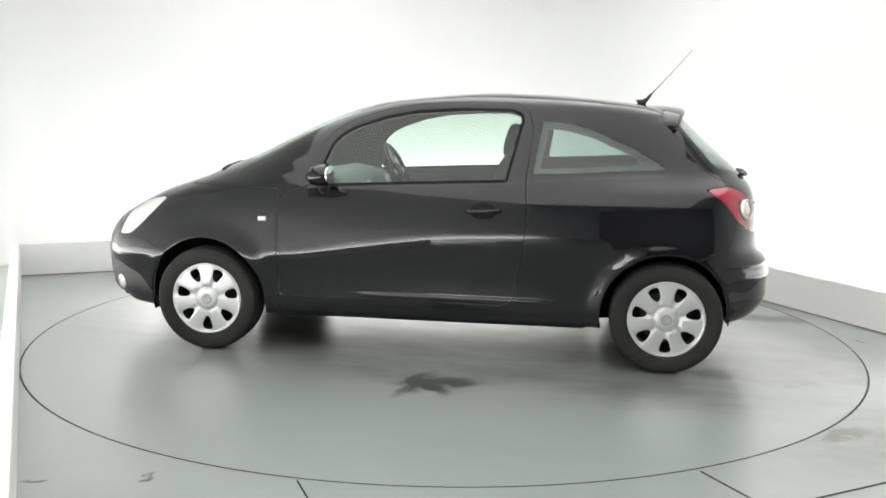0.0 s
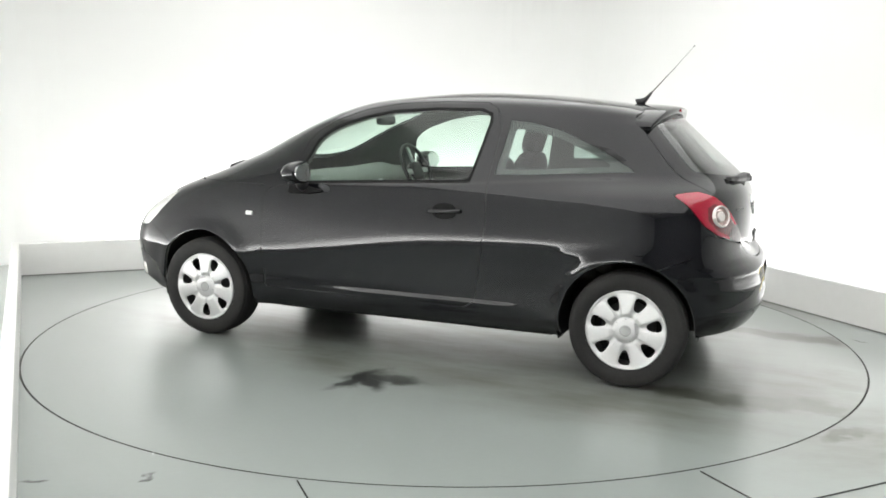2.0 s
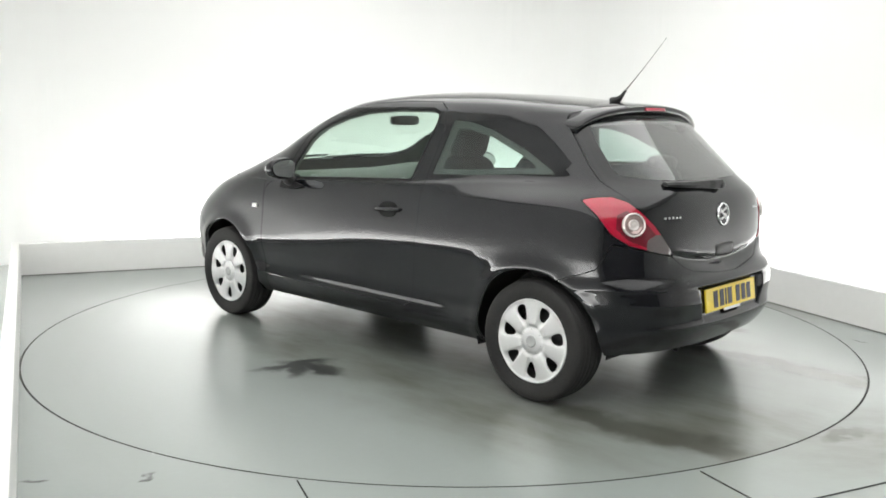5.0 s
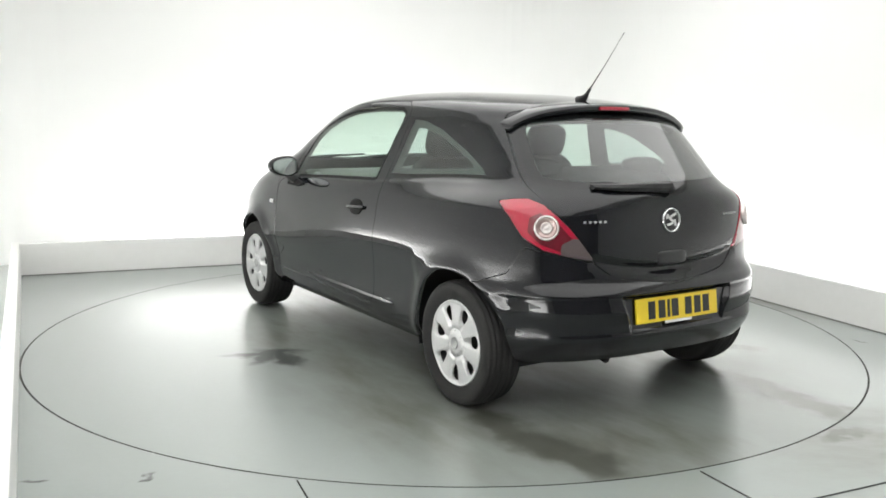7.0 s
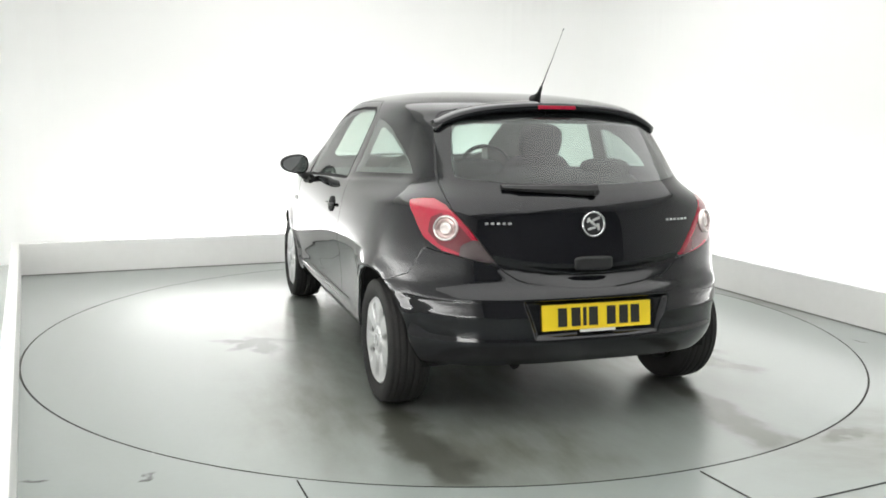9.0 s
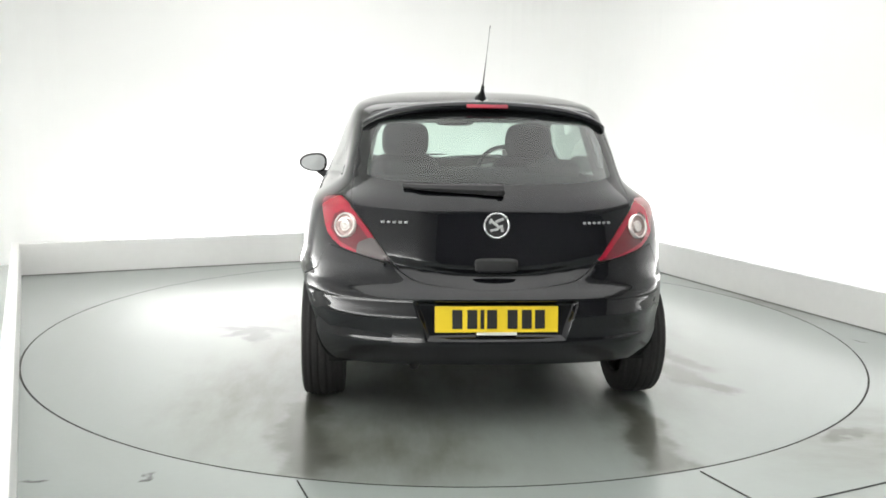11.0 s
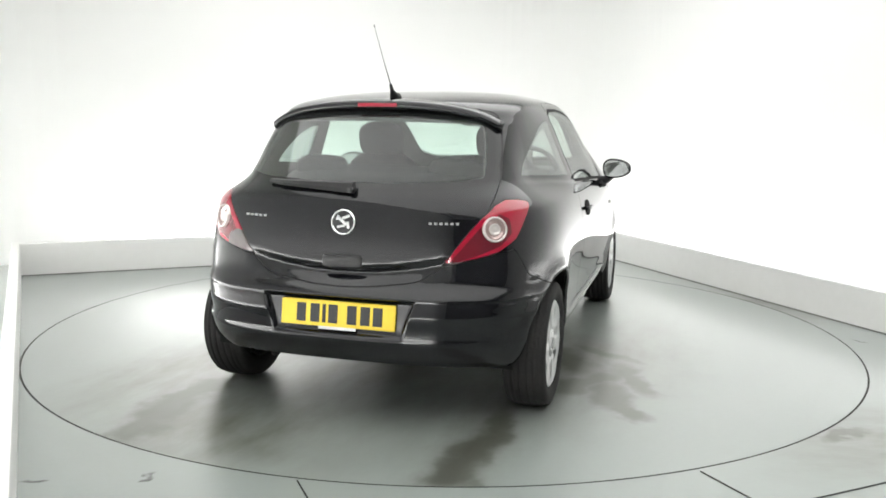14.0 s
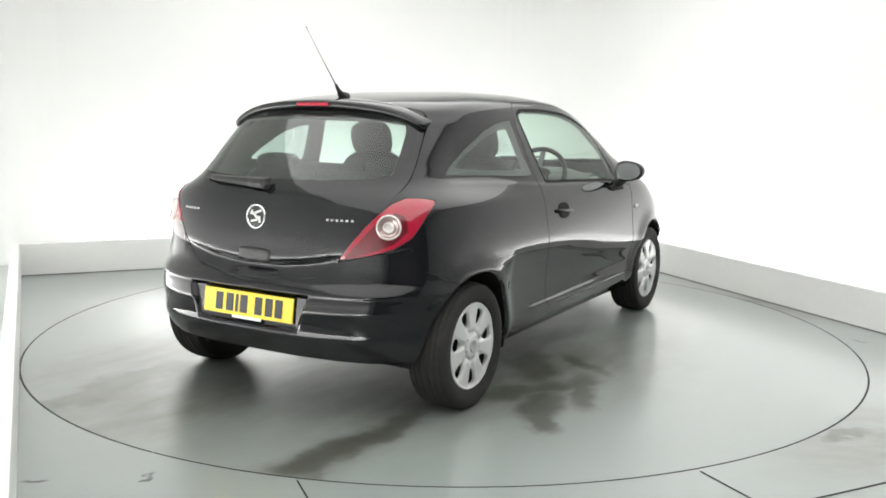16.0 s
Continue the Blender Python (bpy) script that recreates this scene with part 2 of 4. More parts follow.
def painted_floor(name, oils, wets, damp_shades, dirt_shades=()):
    """Grey-green floor paint, worn and glossy, with ragged blots of oil, water, dirt and painted-in shade."""
    mat = shader(name, (0.3, 0.33, 0.31), 0.3, Coat_Weight=0.5, Coat_Roughness=0.2, Coat_IOR=1.55)
    vary(mat, 0.6, (0.262, 0.294, 0.276), (0.290, 0.322, 0.303), (0.285, 0.335), 0.0, detail=3.0, fine=60.0)
    b = mat.node_tree.nodes["Principled BSDF"]
    at = node(mat, "ShaderNodeTexCoord")
    noise_tex = node(mat, "ShaderNodeTexNoise", Scale=5.0, Detail=3.0, Roughness=0.55)
    wire(mat, at, "Object", noise_tex, "Vector")
    mid = node(mat, "ShaderNodeVectorMath")
    mid.inputs[1].default_value = (0.5, 0.5, 0.5)
    mid.operation = "SUBTRACT"
    wire(mat, noise_tex, "Color", mid, 0)
    warp = node(mat, "ShaderNodeVectorMath")
    warp.operation = "SCALE"
    warp.inputs["Scale"].default_value = 0.24
    wire(mat, mid, 0, warp, 0)
    flatten = node(mat, "ShaderNodeVectorMath")
    flatten.operation = "MULTIPLY"
    flatten.inputs[1].default_value = (1, 1, 0)
    wire(mat, warp, 0, flatten, 0)
    oil = union(mat, [blot_mask(mat, at, flatten, *s) for s in oils])
    wet = union(mat, [blot_mask(mat, at, flatten, *s, 0.5) for s in wets])
    damp_shade = union(mat, [blot_mask(mat, at, flatten, *s, 1.0) for s in damp_shades] + [blot_mask(mat, at, flatten, *s, 0.7) for s in dirt_shades])
    # dirt drawn out along the wheels' way breaks up the damp and the painted shade
    stretch = node(mat, "ShaderNodeMapping")
    stretch.inputs["Scale"].default_value = (1.3, 3.6, 1)
    wire(mat, at, "Object", stretch, "Vector")
    streak = node(mat, "ShaderNodeTexNoise", Scale=1.6, Detail=5.0, Roughness=0.6)
    wire(mat, stretch, 0, streak, "Vector")
    band = node(mat, "ShaderNodeMapRange")
    band.inputs[1].default_value, band.inputs[2].default_value = 0.10, 0.66
    wire(mat, streak, "Fac", band, 0)
    broken = node(mat, "ShaderNodeMath")
    broken.operation = "MULTIPLY"
    wire(mat, damp_shade, 0, broken, 0)
    wire(mat, band, 0, broken, 1)
    damp_shade = broken
    old_colour = b.inputs["Base Color"].links[0].from_socket
    old_rough = b.inputs["Roughness"].links[0].from_socket
    colour, rough = old_colour, old_rough
    for mask, tone, gloss in ((damp_shade, (0.40, 0.362, 0.312), 0.3), (wet, (0.43, 0.41, 0.37), 0.29), (oil, (0.14, 0.14, 0.14), 0.3)):
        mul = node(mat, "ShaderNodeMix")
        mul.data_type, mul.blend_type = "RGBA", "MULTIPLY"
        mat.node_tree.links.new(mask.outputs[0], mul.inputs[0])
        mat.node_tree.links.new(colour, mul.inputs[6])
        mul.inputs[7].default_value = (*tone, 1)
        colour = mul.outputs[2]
        mr = node(mat, "ShaderNodeMix")
        mat.node_tree.links.new(mask.outputs[0], mr.inputs[0])
        mat.node_tree.links.new(rough, mr.inputs[2])
        mr.inputs[3].default_value = gloss
        rough = mr.outputs[0]
    deep = node(mat, "ShaderNodeMath")
    deep.operation, deep.inputs[1].default_value = "POWER", 2.2
    mat.node_tree.links.new(wet.outputs[0], deep.inputs[0])
    for name, dry, soaked in (("Coat Weight", 0.76, 0.9), ("Coat Roughness", 0.245, 0.18)):
        mr = node(mat, "ShaderNodeMix")
        mat.node_tree.links.new(deep.outputs[0], mr.inputs[0])
        mr.inputs[2].default_value, mr.inputs[3].default_value = dry, soaked
        mat.node_tree.links.new(mr.outputs[0], b.inputs[name])
    mat.node_tree.links.new(colour, b.inputs["Base Color"])
    mat.node_tree.links.new(rough, b.inputs["Roughness"])
    return mat


# ragged blots: middle, half sizes, turn
OIL = [(-0.14, 1.16, 0.20, 0.055, 8), (-0.03, 1.18, 0.05, 0.20, -15), (-0.10, 1.24, 0.13, 0.06, -30), (-0.22, 1.13, 0.12, 0.05, -20)]
WET = [(-1.62, 0.76, 0.26, 0.085, -8), (-1.88, 0.74, 0.34, 0.11, 3), (-2.14, 0.71, 0.22, 0.105, 12), (-1.66, -0.75, 0.26, 0.07, 8), (-1.94, -0.71, 0.28, 0.095, -4), (-2.18, -0.68, 0.18, 0.10, -8),
       (-0.50, -0.86, 0.34, 0.12, 32), (-0.86, -1.02, 0.30, 0.10, -34), (-1.08, -1.17, 0.22, 0.11, 12), (-0.74, -1.24, 0.26, 0.07, 28), (-1.27, -1.26, 0.12, 0.08, 40), (-0.30, -1.05, 0.20, 0.05, 60)]
# damp and brown dirt; the car's shade and dark reflection are painted in
DAMP_SHADE = [(-1.5, 0.75, 0.75, 0.16, 0), (-1.6, -0.68, 0.75, 0.16, 0), (-0.5, -0.95, 0.95, 0.40, -8), (0.1, 0.95, 0.45, 0.18, 10), (-0.6, 0.92, 1.2, 0.2, 0), (-1.3, 1.0, 0.7, 0.3, 0), (-0.1, 0.0, 1.7, 0.85, 0)]
DIRT_SHADE = [(-0.62, 0.80, 0.34, 0.07, -8), (0.40, 0.84, 0.40, 0.08, 6), (-0.15, 0.22, 1.85, 0.72, 0), (-1.95, 0.35, 0.5, 0.42, 0), (-0.55, -0.75, 0.9, 0.45, -6), (1.1, 0.45, 0.8, 0.32, -4)]
TABLE = painted_floor("painted_turntable", OIL, WET, DAMP_SHADE, DIRT_SHADE)
FLOOR = painted_floor("painted_concrete", [(-1.08, -2.35, 0.014, 0.02, 0), (2.52, -0.155, 0.06, 0.006, -50), (-2.24, -0.9, 0.02, 0.03, 0), (-1.5, -2.4, 0.05, 0.012, 20)],
                      [(1.72, -1.80, 0.13, 0.035, 30), (1.90, -1.93, 0.16, 0.04, 40)], [(1.85, -1.85, 0.45, 0.25, 35), (2.2, 0.9, 0.5, 0.2, -60)])
build_booth()


def build_turntable():
    table = tagged(new("turntable"), "round grey-green painted turntable with wet tyre marks", "turntable")
    table.location = HUB
    # the last ring is an added dark strip for the gap's shade
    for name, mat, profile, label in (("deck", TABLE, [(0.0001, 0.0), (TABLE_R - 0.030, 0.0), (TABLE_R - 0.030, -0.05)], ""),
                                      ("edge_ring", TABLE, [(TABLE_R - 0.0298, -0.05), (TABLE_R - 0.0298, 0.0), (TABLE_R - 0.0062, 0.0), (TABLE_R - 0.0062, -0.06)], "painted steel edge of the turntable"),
                                      ("gap_shade", GAP, [(TABLE_R - 0.006, -0.03), (TABLE_R - 0.006, -0.0006), (TABLE_R + 0.0036, -0.0006), (TABLE_R + 0.0036, -0.03)], "dark strip in place of the shaded gap round the turntable")):
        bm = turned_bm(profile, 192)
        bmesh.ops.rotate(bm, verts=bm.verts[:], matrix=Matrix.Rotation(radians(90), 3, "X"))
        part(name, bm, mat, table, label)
    return table


turntable = build_turntable()

# ---- the car's skin ----
# heights, then the front and rear ends of the body on its middle line, its half width, and how blunt its ends are
Z = [0.20, 0.24, 0.28, 0.31, 0.34, 0.37, 0.385, 0.42, 0.48, 0.54, 0.575, 0.592, 0.62, 0.66, 0.72, 0.80, 0.875, 0.93, 0.97, 1.00, 1.04, 1.10, 1.18, 1.25, 1.30, 1.34, 1.375, 1.401, 1.422, 1.443, 1.459, 1.470, 1.477, 1.479]
XF = [1.98, 2.004, 2.054, 2.069, 2.074, 2.079, 2.082, 2.084, 2.086, 2.082, 2.074, 2.071, 2.059, 2.034, 1.974, 1.834, 1.68, 1.52, 1.41, 1.34, 1.24, 1.1, 0.94, 0.795, 0.68, 0.575, 0.46, 0.36, 0.245, 0.085, -0.05, -0.17, -0.24, -0.29]
ZR = [0.2, 0.24, 0.28, 0.31, 0.34, 0.365, 0.38, 0.387, 0.41, 0.43, 0.47, 0.488, 0.496, 0.52, 0.548, 0.558, 0.57, 0.578, 0.595, 0.62, 0.66, 0.72, 0.8, 0.875, 0.93, 0.97, 1.0, 1.04, 1.1, 1.18, 1.25, 1.3, 1.34, 1.375, 1.401, 1.422, 1.443, 1.459, 1.47, 1.477, 1.479]
XR = [-1.70, -1.752, -1.797, -1.822, -1.841, -1.852, -1.8555, -1.856, -1.8535, -1.853, -1.857, -1.8605, -1.8605, -1.856, -1.850, -1.847, -1.8465, -1.842, -1.828, -1.803, -1.788, -1.78, -1.773, -1.763, -1.752, -1.735, -1.712, -1.672, -1.605, -1.515, -1.438, -1.385, -1.345, -1.26, -1.15, -1.03, -0.87, -0.72, -0.53, -0.4, -0.31]
W = [0.745, 0.785, 0.808, 0.8165, 0.8200, 0.8215, 0.8222, 0.8238, 0.832, 0.842, 0.849, 0.852, 0.856, 0.857, 0.853, 0.843, 0.829, 0.812, 0.794, 0.780, 0.764, 0.738, 0.705, 0.674, 0.651, 0.630, 0.606, 0.578, 0.538, 0.472, 0.392, 0.285, 0.185, 0.03]
PF = [6.4] * 14 + [6.5, 6.8, 7.0, 7.0, 6.6, 6.1, 5.6, 5.2, 5.2, 5.2, 5.0, 4.6, 4.2, 3.8, 3.4, 3.0, 2.7, 2.4, 2.2, 2.0]
PR = [8.0] * 20 + [8.2, 8.6, 9.0, 9.2, 9.2, 8.6, 7.0, 5.0, 4.4, 3.6, 3.0, 2.6, 2.3, 2.0]
WHEEL_X, WHEEL_Z = 1.2555, 0.292
ARCHES = ((1.262, 0.296, 0.345), (-1.246, 0.300, 0.334))


def smooth_line(xs, ys, at):
    """A monotone cubic through the points."""
    xs, ys, at = np.asarray(xs, float), np.asarray(ys, float), np.asarray(at, float)
    h, d = np.diff(xs), np.diff(ys) / np.diff(xs)
    m = np.concatenate([[d[0]], np.where(d[:-1] * d[1:] > 0, 2 * d[:-1] * d[1:] / (d[:-1] + d[1:] + 1e-12), 0), [d[-1]]])
    k = np.clip(np.searchsorted(xs, at) - 1, 0, len(h) - 1)
    t = (at - xs[k]) / h[k]
    return ((2 * t**3 - 3 * t**2 + 1) * ys[k] + (t**3 - 2 * t**2 + t) * h[k] * m[k] + (3 * t**2 - 2 * t**3) * ys[k + 1] + (t**3 - t**2) * h[k] * m[k + 1])


class Skin:
    """Triangles with a normal at each corner, which can be cut along lines."""

    def __init__(self, v, n, f):
        self.v, self.n, self.f = v, n, f

    def split(self, field):
        """The part where field (one number a vertex) is below zero, and the rest."""
        side = field < 0
        count = side[self.f].sum(1)
        inside, outside, mixed = self.f[count == 3].tolist(), self.f[count == 0].tolist(), self.f[(count > 0) & (count < 3)]
        v, n, made = [], [], {}
        base = len(self.v)

        def cut(i, j):
            key = (min(i, j), max(i, j))
            if key not in made:
                t = field[key[0]] / (field[key[0]] - field[key[1]])
                made[key] = base + len(v)
                v.append(self.v[key[0]] * (1 - t) + self.v[key[1]] * t)
                n.append(self.n[key[0]] * (1 - t) + self.n[key[1]] * t)
            return made[key]

        for a, b, c in mixed.tolist():
            one = sum((side[a], side[b], side[c])) == 1
            while side[a] != one or side[b] == one or side[c] == one:
                a, b, c = b, c, a
            p, q = cut(a, b), cut(a, c)
            first, second = (inside, outside) if one else (outside, inside)
            first.append((a, p, q))
            second += [(p, b, c), (p, c, q)]
        v = np.vstack([self.v, v]) if v else self.v
        n = np.vstack([self.n, n]) if n else self.n
        return Skin(v, n, np.array(inside, int).reshape(-1, 3)), Skin(v, n, np.array(outside, int).reshape(-1, 3))

    def tidy(self):
        used = np.unique(self.f)
        back = np.full(len(self.v), -1)
        back[used] = np.arange(len(used))
        return Skin(self.v[used], self.n[used] / np.maximum(np.linalg.norm(self.n[used], axis=1, keepdims=True), 1e-9), back[self.f])

    def mirrored(self):
        flip = np.array([1, -1, 1])
        return Skin(self.v * flip, self.n * flip, self.f[:, ::-1])

    def largest(self):
        """The largest connected piece, and the rest."""
        s = self.tidy()
        mark = np.arange(len(s.v))
        while True:
            low = mark[s.f].min(1)
            fresh = mark.copy()
            for i in range(3):
                np.minimum.at(fresh, s.f[:, i], low)
            fresh = fresh[fresh]
            if (fresh == mark).all():
                break
            mark = fresh
        tag = mark[s.f[:, 0]]
        main = tag == np.bincount(tag).argmax()
        return Skin(s.v, s.n, s.f[main]), Skin(s.v, s.n, s.f[~main])

    def joined(self, other):
        return Skin(np.vstack([self.v, other.v]), np.vstack([self.n, other.n]), np.vstack([self.f, other.f + len(self.v)]))

    def mesh(self, name, material, parent, label="", thick=0.012, lift=0.0):
        """Links the skin as one part, with an inward rim along its open edges."""
        s = self.tidy()
        v, n, f = s.v + s.n * lift, s.n, s.f.tolist()
        verts, norms = v.tolist(), n.tolist()
        if thick:
            seen_edges = {}
            for t in f:
                for i in range(3):
                    e = (t[i], t[(i + 1) % 3])
                    seen_edges[e] = True
            rim, extra = {}, []
            for a, b in list(seen_edges):
                if (b, a) in seen_edges or (abs(v[a][1]) < 1e-4 and abs(v[b][1]) < 1e-4):
                    continue
                for k in (a, b):
                    if k not in rim:
                        rim[k] = len(verts)
                        verts.append((v[k] - n[k] * thick).tolist())
                        norms.append(n[k].tolist())
                extra += [(b, a, rim[a]), (b, rim[a], rim[b])]
            f = f + extra
        me = bpy.data.meshes.new(name)
        me.from_pydata(verts, [], f)
        me.materials.append(material)
        me.polygons.foreach_set("use_smooth", [True] * len(me.polygons))
        me.normals_split_custom_set_from_vertices(norms)
        ob = new(name, me)
        ob.parent = parent
        if label:
            ob["label"] = label
        return ob


def inside_of(points, poly):
    """Signed distance from the outline, below zero inside."""
    p, poly = np.asarray(points, float), np.asarray(poly, float)
    best, inside = np.full(len(p), 1e9), np.zeros(len(p), bool)
    for a, b in zip(poly, np.roll(poly, -1, 0)):
        ab, ap = b - a, p - a
        t = np.clip((ap @ ab) / (ab @ ab), 0, 1)
        best = np.minimum(best, np.linalg.norm(ap - t[:, None] * ab, axis=1))
        crosses = (a[1] > p[:, 1]) != (b[1] > p[:, 1])
        with np.errstate(divide="ignore", invalid="ignore"):
            inside ^= crosses & (p[:, 0] < (b[0] - a[0]) * (p[:, 1] - a[1]) / (b[1] - a[1]) + a[0])
    return np.where(inside, -best, best)


def rounded(poly, steps=5, cut=0.3):
    """Corner cutting, so that an outline of few points runs in curves."""
    pts = [np.array(p, float) for p in poly]
    for _ in range(2):
        out = []
        for a, b in zip(pts, pts[1:] + pts[:1]):
            out += [a * (1 - cut / 1.2) + b * cut / 1.2, a * cut / 1.2 + b * (1 - cut / 1.2)]
        pts = out
    return np.array(pts)


def body_skin():
    """The left half of the whole closed body."""
    levels = np.concatenate([np.linspace(0.2, 0.36, 13), np.linspace(0.367, 0.415, 11), np.linspace(0.425, 0.475, 5), np.linspace(0.482, 0.60, 24), np.linspace(0.608, 0.645, 5), np.linspace(0.655, 0.925, 20), np.linspace(0.934, 1.06, 18), np.linspace(1.072, 1.34, 20), np.linspace(1.348, 1.44, 20), np.linspace(1.445, 1.479, 16)])
    nf, nr = 74, 234
    rows = []
    for z in levels:
        xf, xr, pf, pr = (float(smooth_line(k, t, [z])[0]) for k, t in ((Z, XF), (ZR, XR), (Z, PF), (Z, PR)))
        xm = -0.1 - 0.2 * min(max((z - 1.3) / 0.17, 0), 1) ** 2
        halves = []
        for xe, p, q, n in ((xf, pf, 2.9, nf), (xr, pr, 3.0 if z < 1.3 else 2.6, nr)):
            th = np.linspace(0, math.pi / 2, 400) ** 1
            s = np.sin(th) ** (2 / p)
            s = np.unique(np.concatenate([np.linspace(0, 0.9, 120), s, 1 - np.geomspace(1e-7, 0.1, 80)]))
            s = np.append(s[s < 1], 1.0)
            x = xm + (xe - xm) * s
            y = np.maximum(1 - s**p, 0) ** (1 / q)
            crease = smooth_line([-1.9, -1.0, -0.75, -0.2, 0.4, 0.85, 1.3, 2.1], [0.67, 0.68, 0.695, 0.675, 0.60, 0.535, 0.52, 0.52], x)
            zs = z - (crease - 0.64) * math.exp(-(((z - 0.62) / 0.17) ** 2))
            y = y * smooth_line(Z, W, np.clip(zs, 0.2, 1.479))
            # the cabin draws in behind the doors and leaves a shoulder over the rear wheel
            back = np.clip((-0.50 - x) / 0.72, 0, 1)
            ledge = min(max((z - 0.925) / 0.125, 0), 1)
            y = y * (1 - back * back * (3 - 2 * back) * ledge * ledge * (3 - 2 * ledge) * float(np.interp(z, [1.05, 1.10, 1.30, 1.42], [0.108, 0.10, 0.04, 0.0])))
            arc = np.concatenate([[0], np.cumsum(np.hypot(np.diff(x), np.diff(y)))])
            want = np.linspace(0, arc[-1], n)
            if n == nr:
                want = np.concatenate([np.linspace(0, arc[-1] - 0.48, n - 112), np.linspace(arc[-1] - 0.48, arc[-1], 113)[1:]])
            halves.append(np.c_[np.interp(want, arc, x), np.interp(want, arc, y)])
        ring = np.vstack([halves[0][::-1], halves[1][1:]])
        rows.append(np.c_[ring, np.full(len(ring), z)])
    grid = np.array(rows)
    x, y, z = grid[..., 0], grid[..., 1], grid[..., 2]
    # flared arches, a shelf for the number plate, a hollow below the rear window
    for cx, cz, r in ARCHES:
        d = np.hypot(x - cx, z - cz)
        y += np.where(y > 0.3, 0.016 * np.exp(-(((d - r) / 0.05) ** 2)), 0)
    run = np.clip((0.60 - x) / 0.45, 0, 1) * np.clip((x + 0.74) / 0.14, 0, 1)
    y += np.where(y > 0.5, 0.006 * np.exp(-(((z - 0.352) / 0.013) ** 2)) * run * run * (3 - 2 * run), 0)
    y += np.where(y > 0.5, 0.006 * np.clip((-0.90 - x) / 0.05, 0, 1) * np.clip((x + 1.40) / 0.2, 0, 1) * np.clip((0.69 - z) / 0.06, 0, 1) * np.clip((z - 0.50) / 0.05, 0, 1), 0)
    # a narrow ledge below the side windows
    belt = np.interp(x, [-1.25, -0.9, -0.4, 0.1, 0.66], [1.030, 1.016, 0.978, 0.958, 0.936])
    step = np.clip((z - belt + 0.012) / 0.022, 0, 1)
    reach = np.clip((0.70 - x) / 0.12, 0, 1) * np.clip((x + 1.32) / 0.2, 0, 1) * np.clip((1.36 - z) / 0.2, 0, 1)
    y -= np.where(y > 0.45, 0.009 * step * step * (3 - 2 * step) * reach, 0)
    rear = x < -1.5
    edge = np.maximum(np.abs(y) - 0.335 + np.clip(0.55 - z, 0, 0.2) * 0.35, np.maximum(z - 0.558, 0.408 - z))
    inset = np.where(rear, np.clip(0.5 - edge / 0.024, 0, 1), 0)
    inset = inset * inset * (3 - 2 * inset)
    x += inset * (-1.820 - 0.12 * (0.487 - z) - x)
    sill = z - 0.662 - 0.28 * y * y
    x += np.where(rear, 0.032 * np.clip(1 - np.abs(y) / 0.47, 0, 1) ** 0.5 * np.exp(-((sill / np.where(sill > 0, 0.014, 0.034)) ** 2)), 0)
    z[...] = np.where(z > 1.39, 1.39 + (z - 1.39) * 0.79, z)
    k, c = grid.shape[:2]
    v = grid.reshape(-1, 3)
    idx = np.arange(k * c).reshape(k, c)
    a, b, d, e = idx[:-1, :-1].ravel(), idx[:-1, 1:].ravel(), idx[1:, 1:].ravel(), idx[1:, :-1].ravel()
    f = np.vstack([np.c_[a, b, d], np.c_[a, d, e]])
    n = np.zeros_like(v)
    fn = np.cross(v[f[:, 1]] - v[f[:, 0]], v[f[:, 2]] - v[f[:, 0]])
    for i in range(3):
        np.add.at(n, f[:, i], fn)
    if n[:, 1].sum() < 0:
        n, f = -n, f[:, ::-1]
    middle = np.abs(v[:, 1]) < 1e-4
    n[middle, 1] = 0
    n /= np.maximum(np.linalg.norm(n, axis=1, keepdims=True), 1e-12)
    return Skin(v, n, f)


# outlines: side ones in (length, height), rear ones in (across, height), lamps in (across + length from the tail, height)
DOOR = [(0.835, 0.335), (0.832, 0.86), (0.80, 0.905), (0.672, 0.935), (0.655, 1.04), (0.615, 1.175), (0.56, 1.235), (0.46, 1.293), (0.28, 1.352), (0.06, 1.388), (-0.20, 1.400), (-0.44, 1.396), (-0.505, 1.36), (-0.535, 1.26), (-0.505, 1.00), (-0.512, 0.90), (-0.52, 0.79), (-0.503, 0.65), (-0.48, 0.50), (-0.455, 0.36), (-0.40, 0.325)]
DOOR_GLASS = [(0.615, 0.950), (0.595, 1.04), (0.548, 1.165), (0.50, 1.21), (0.43, 1.249), (0.27, 1.303), (0.10, 1.336), (-0.15, 1.352), (-0.41, 1.350), (-0.462, 1.33), (-0.468, 1.30), (-0.395, 0.995), (0.1, 0.975)]
QUARTER = [(-0.525, 1.015), (-0.575, 1.315), (-0.70, 1.308), (-0.86, 1.268), (-1.06, 1.178), (-1.20, 1.098), (-1.262, 1.06), (-1.25, 1.048), (-1.0, 1.036), (-0.75, 1.022)]
REAR_GLASS = [(-0.2, 1.348), (0.19, 1.346), (0.40, 1.342), (0.505, 1.328), (0.540, 1.27), (0.563, 1.18), (0.580, 1.09), (0.578, 1.045), (0.53, 1.026), (0.40, 1.010), (-0.2, 0.998)]
HATCH = [(-0.2, 1.366), (0.42, 1.360), (0.525, 1.340), (0.562, 1.27), (0.588, 1.16), (0.602, 1.07), (0.612, 0.985), (0.600, 0.925), (0.545, 0.850), (0.465, 0.745), (0.42, 0.69), (0.34, 0.636), (0.10, 0.606), (-0.2, 0.604)]
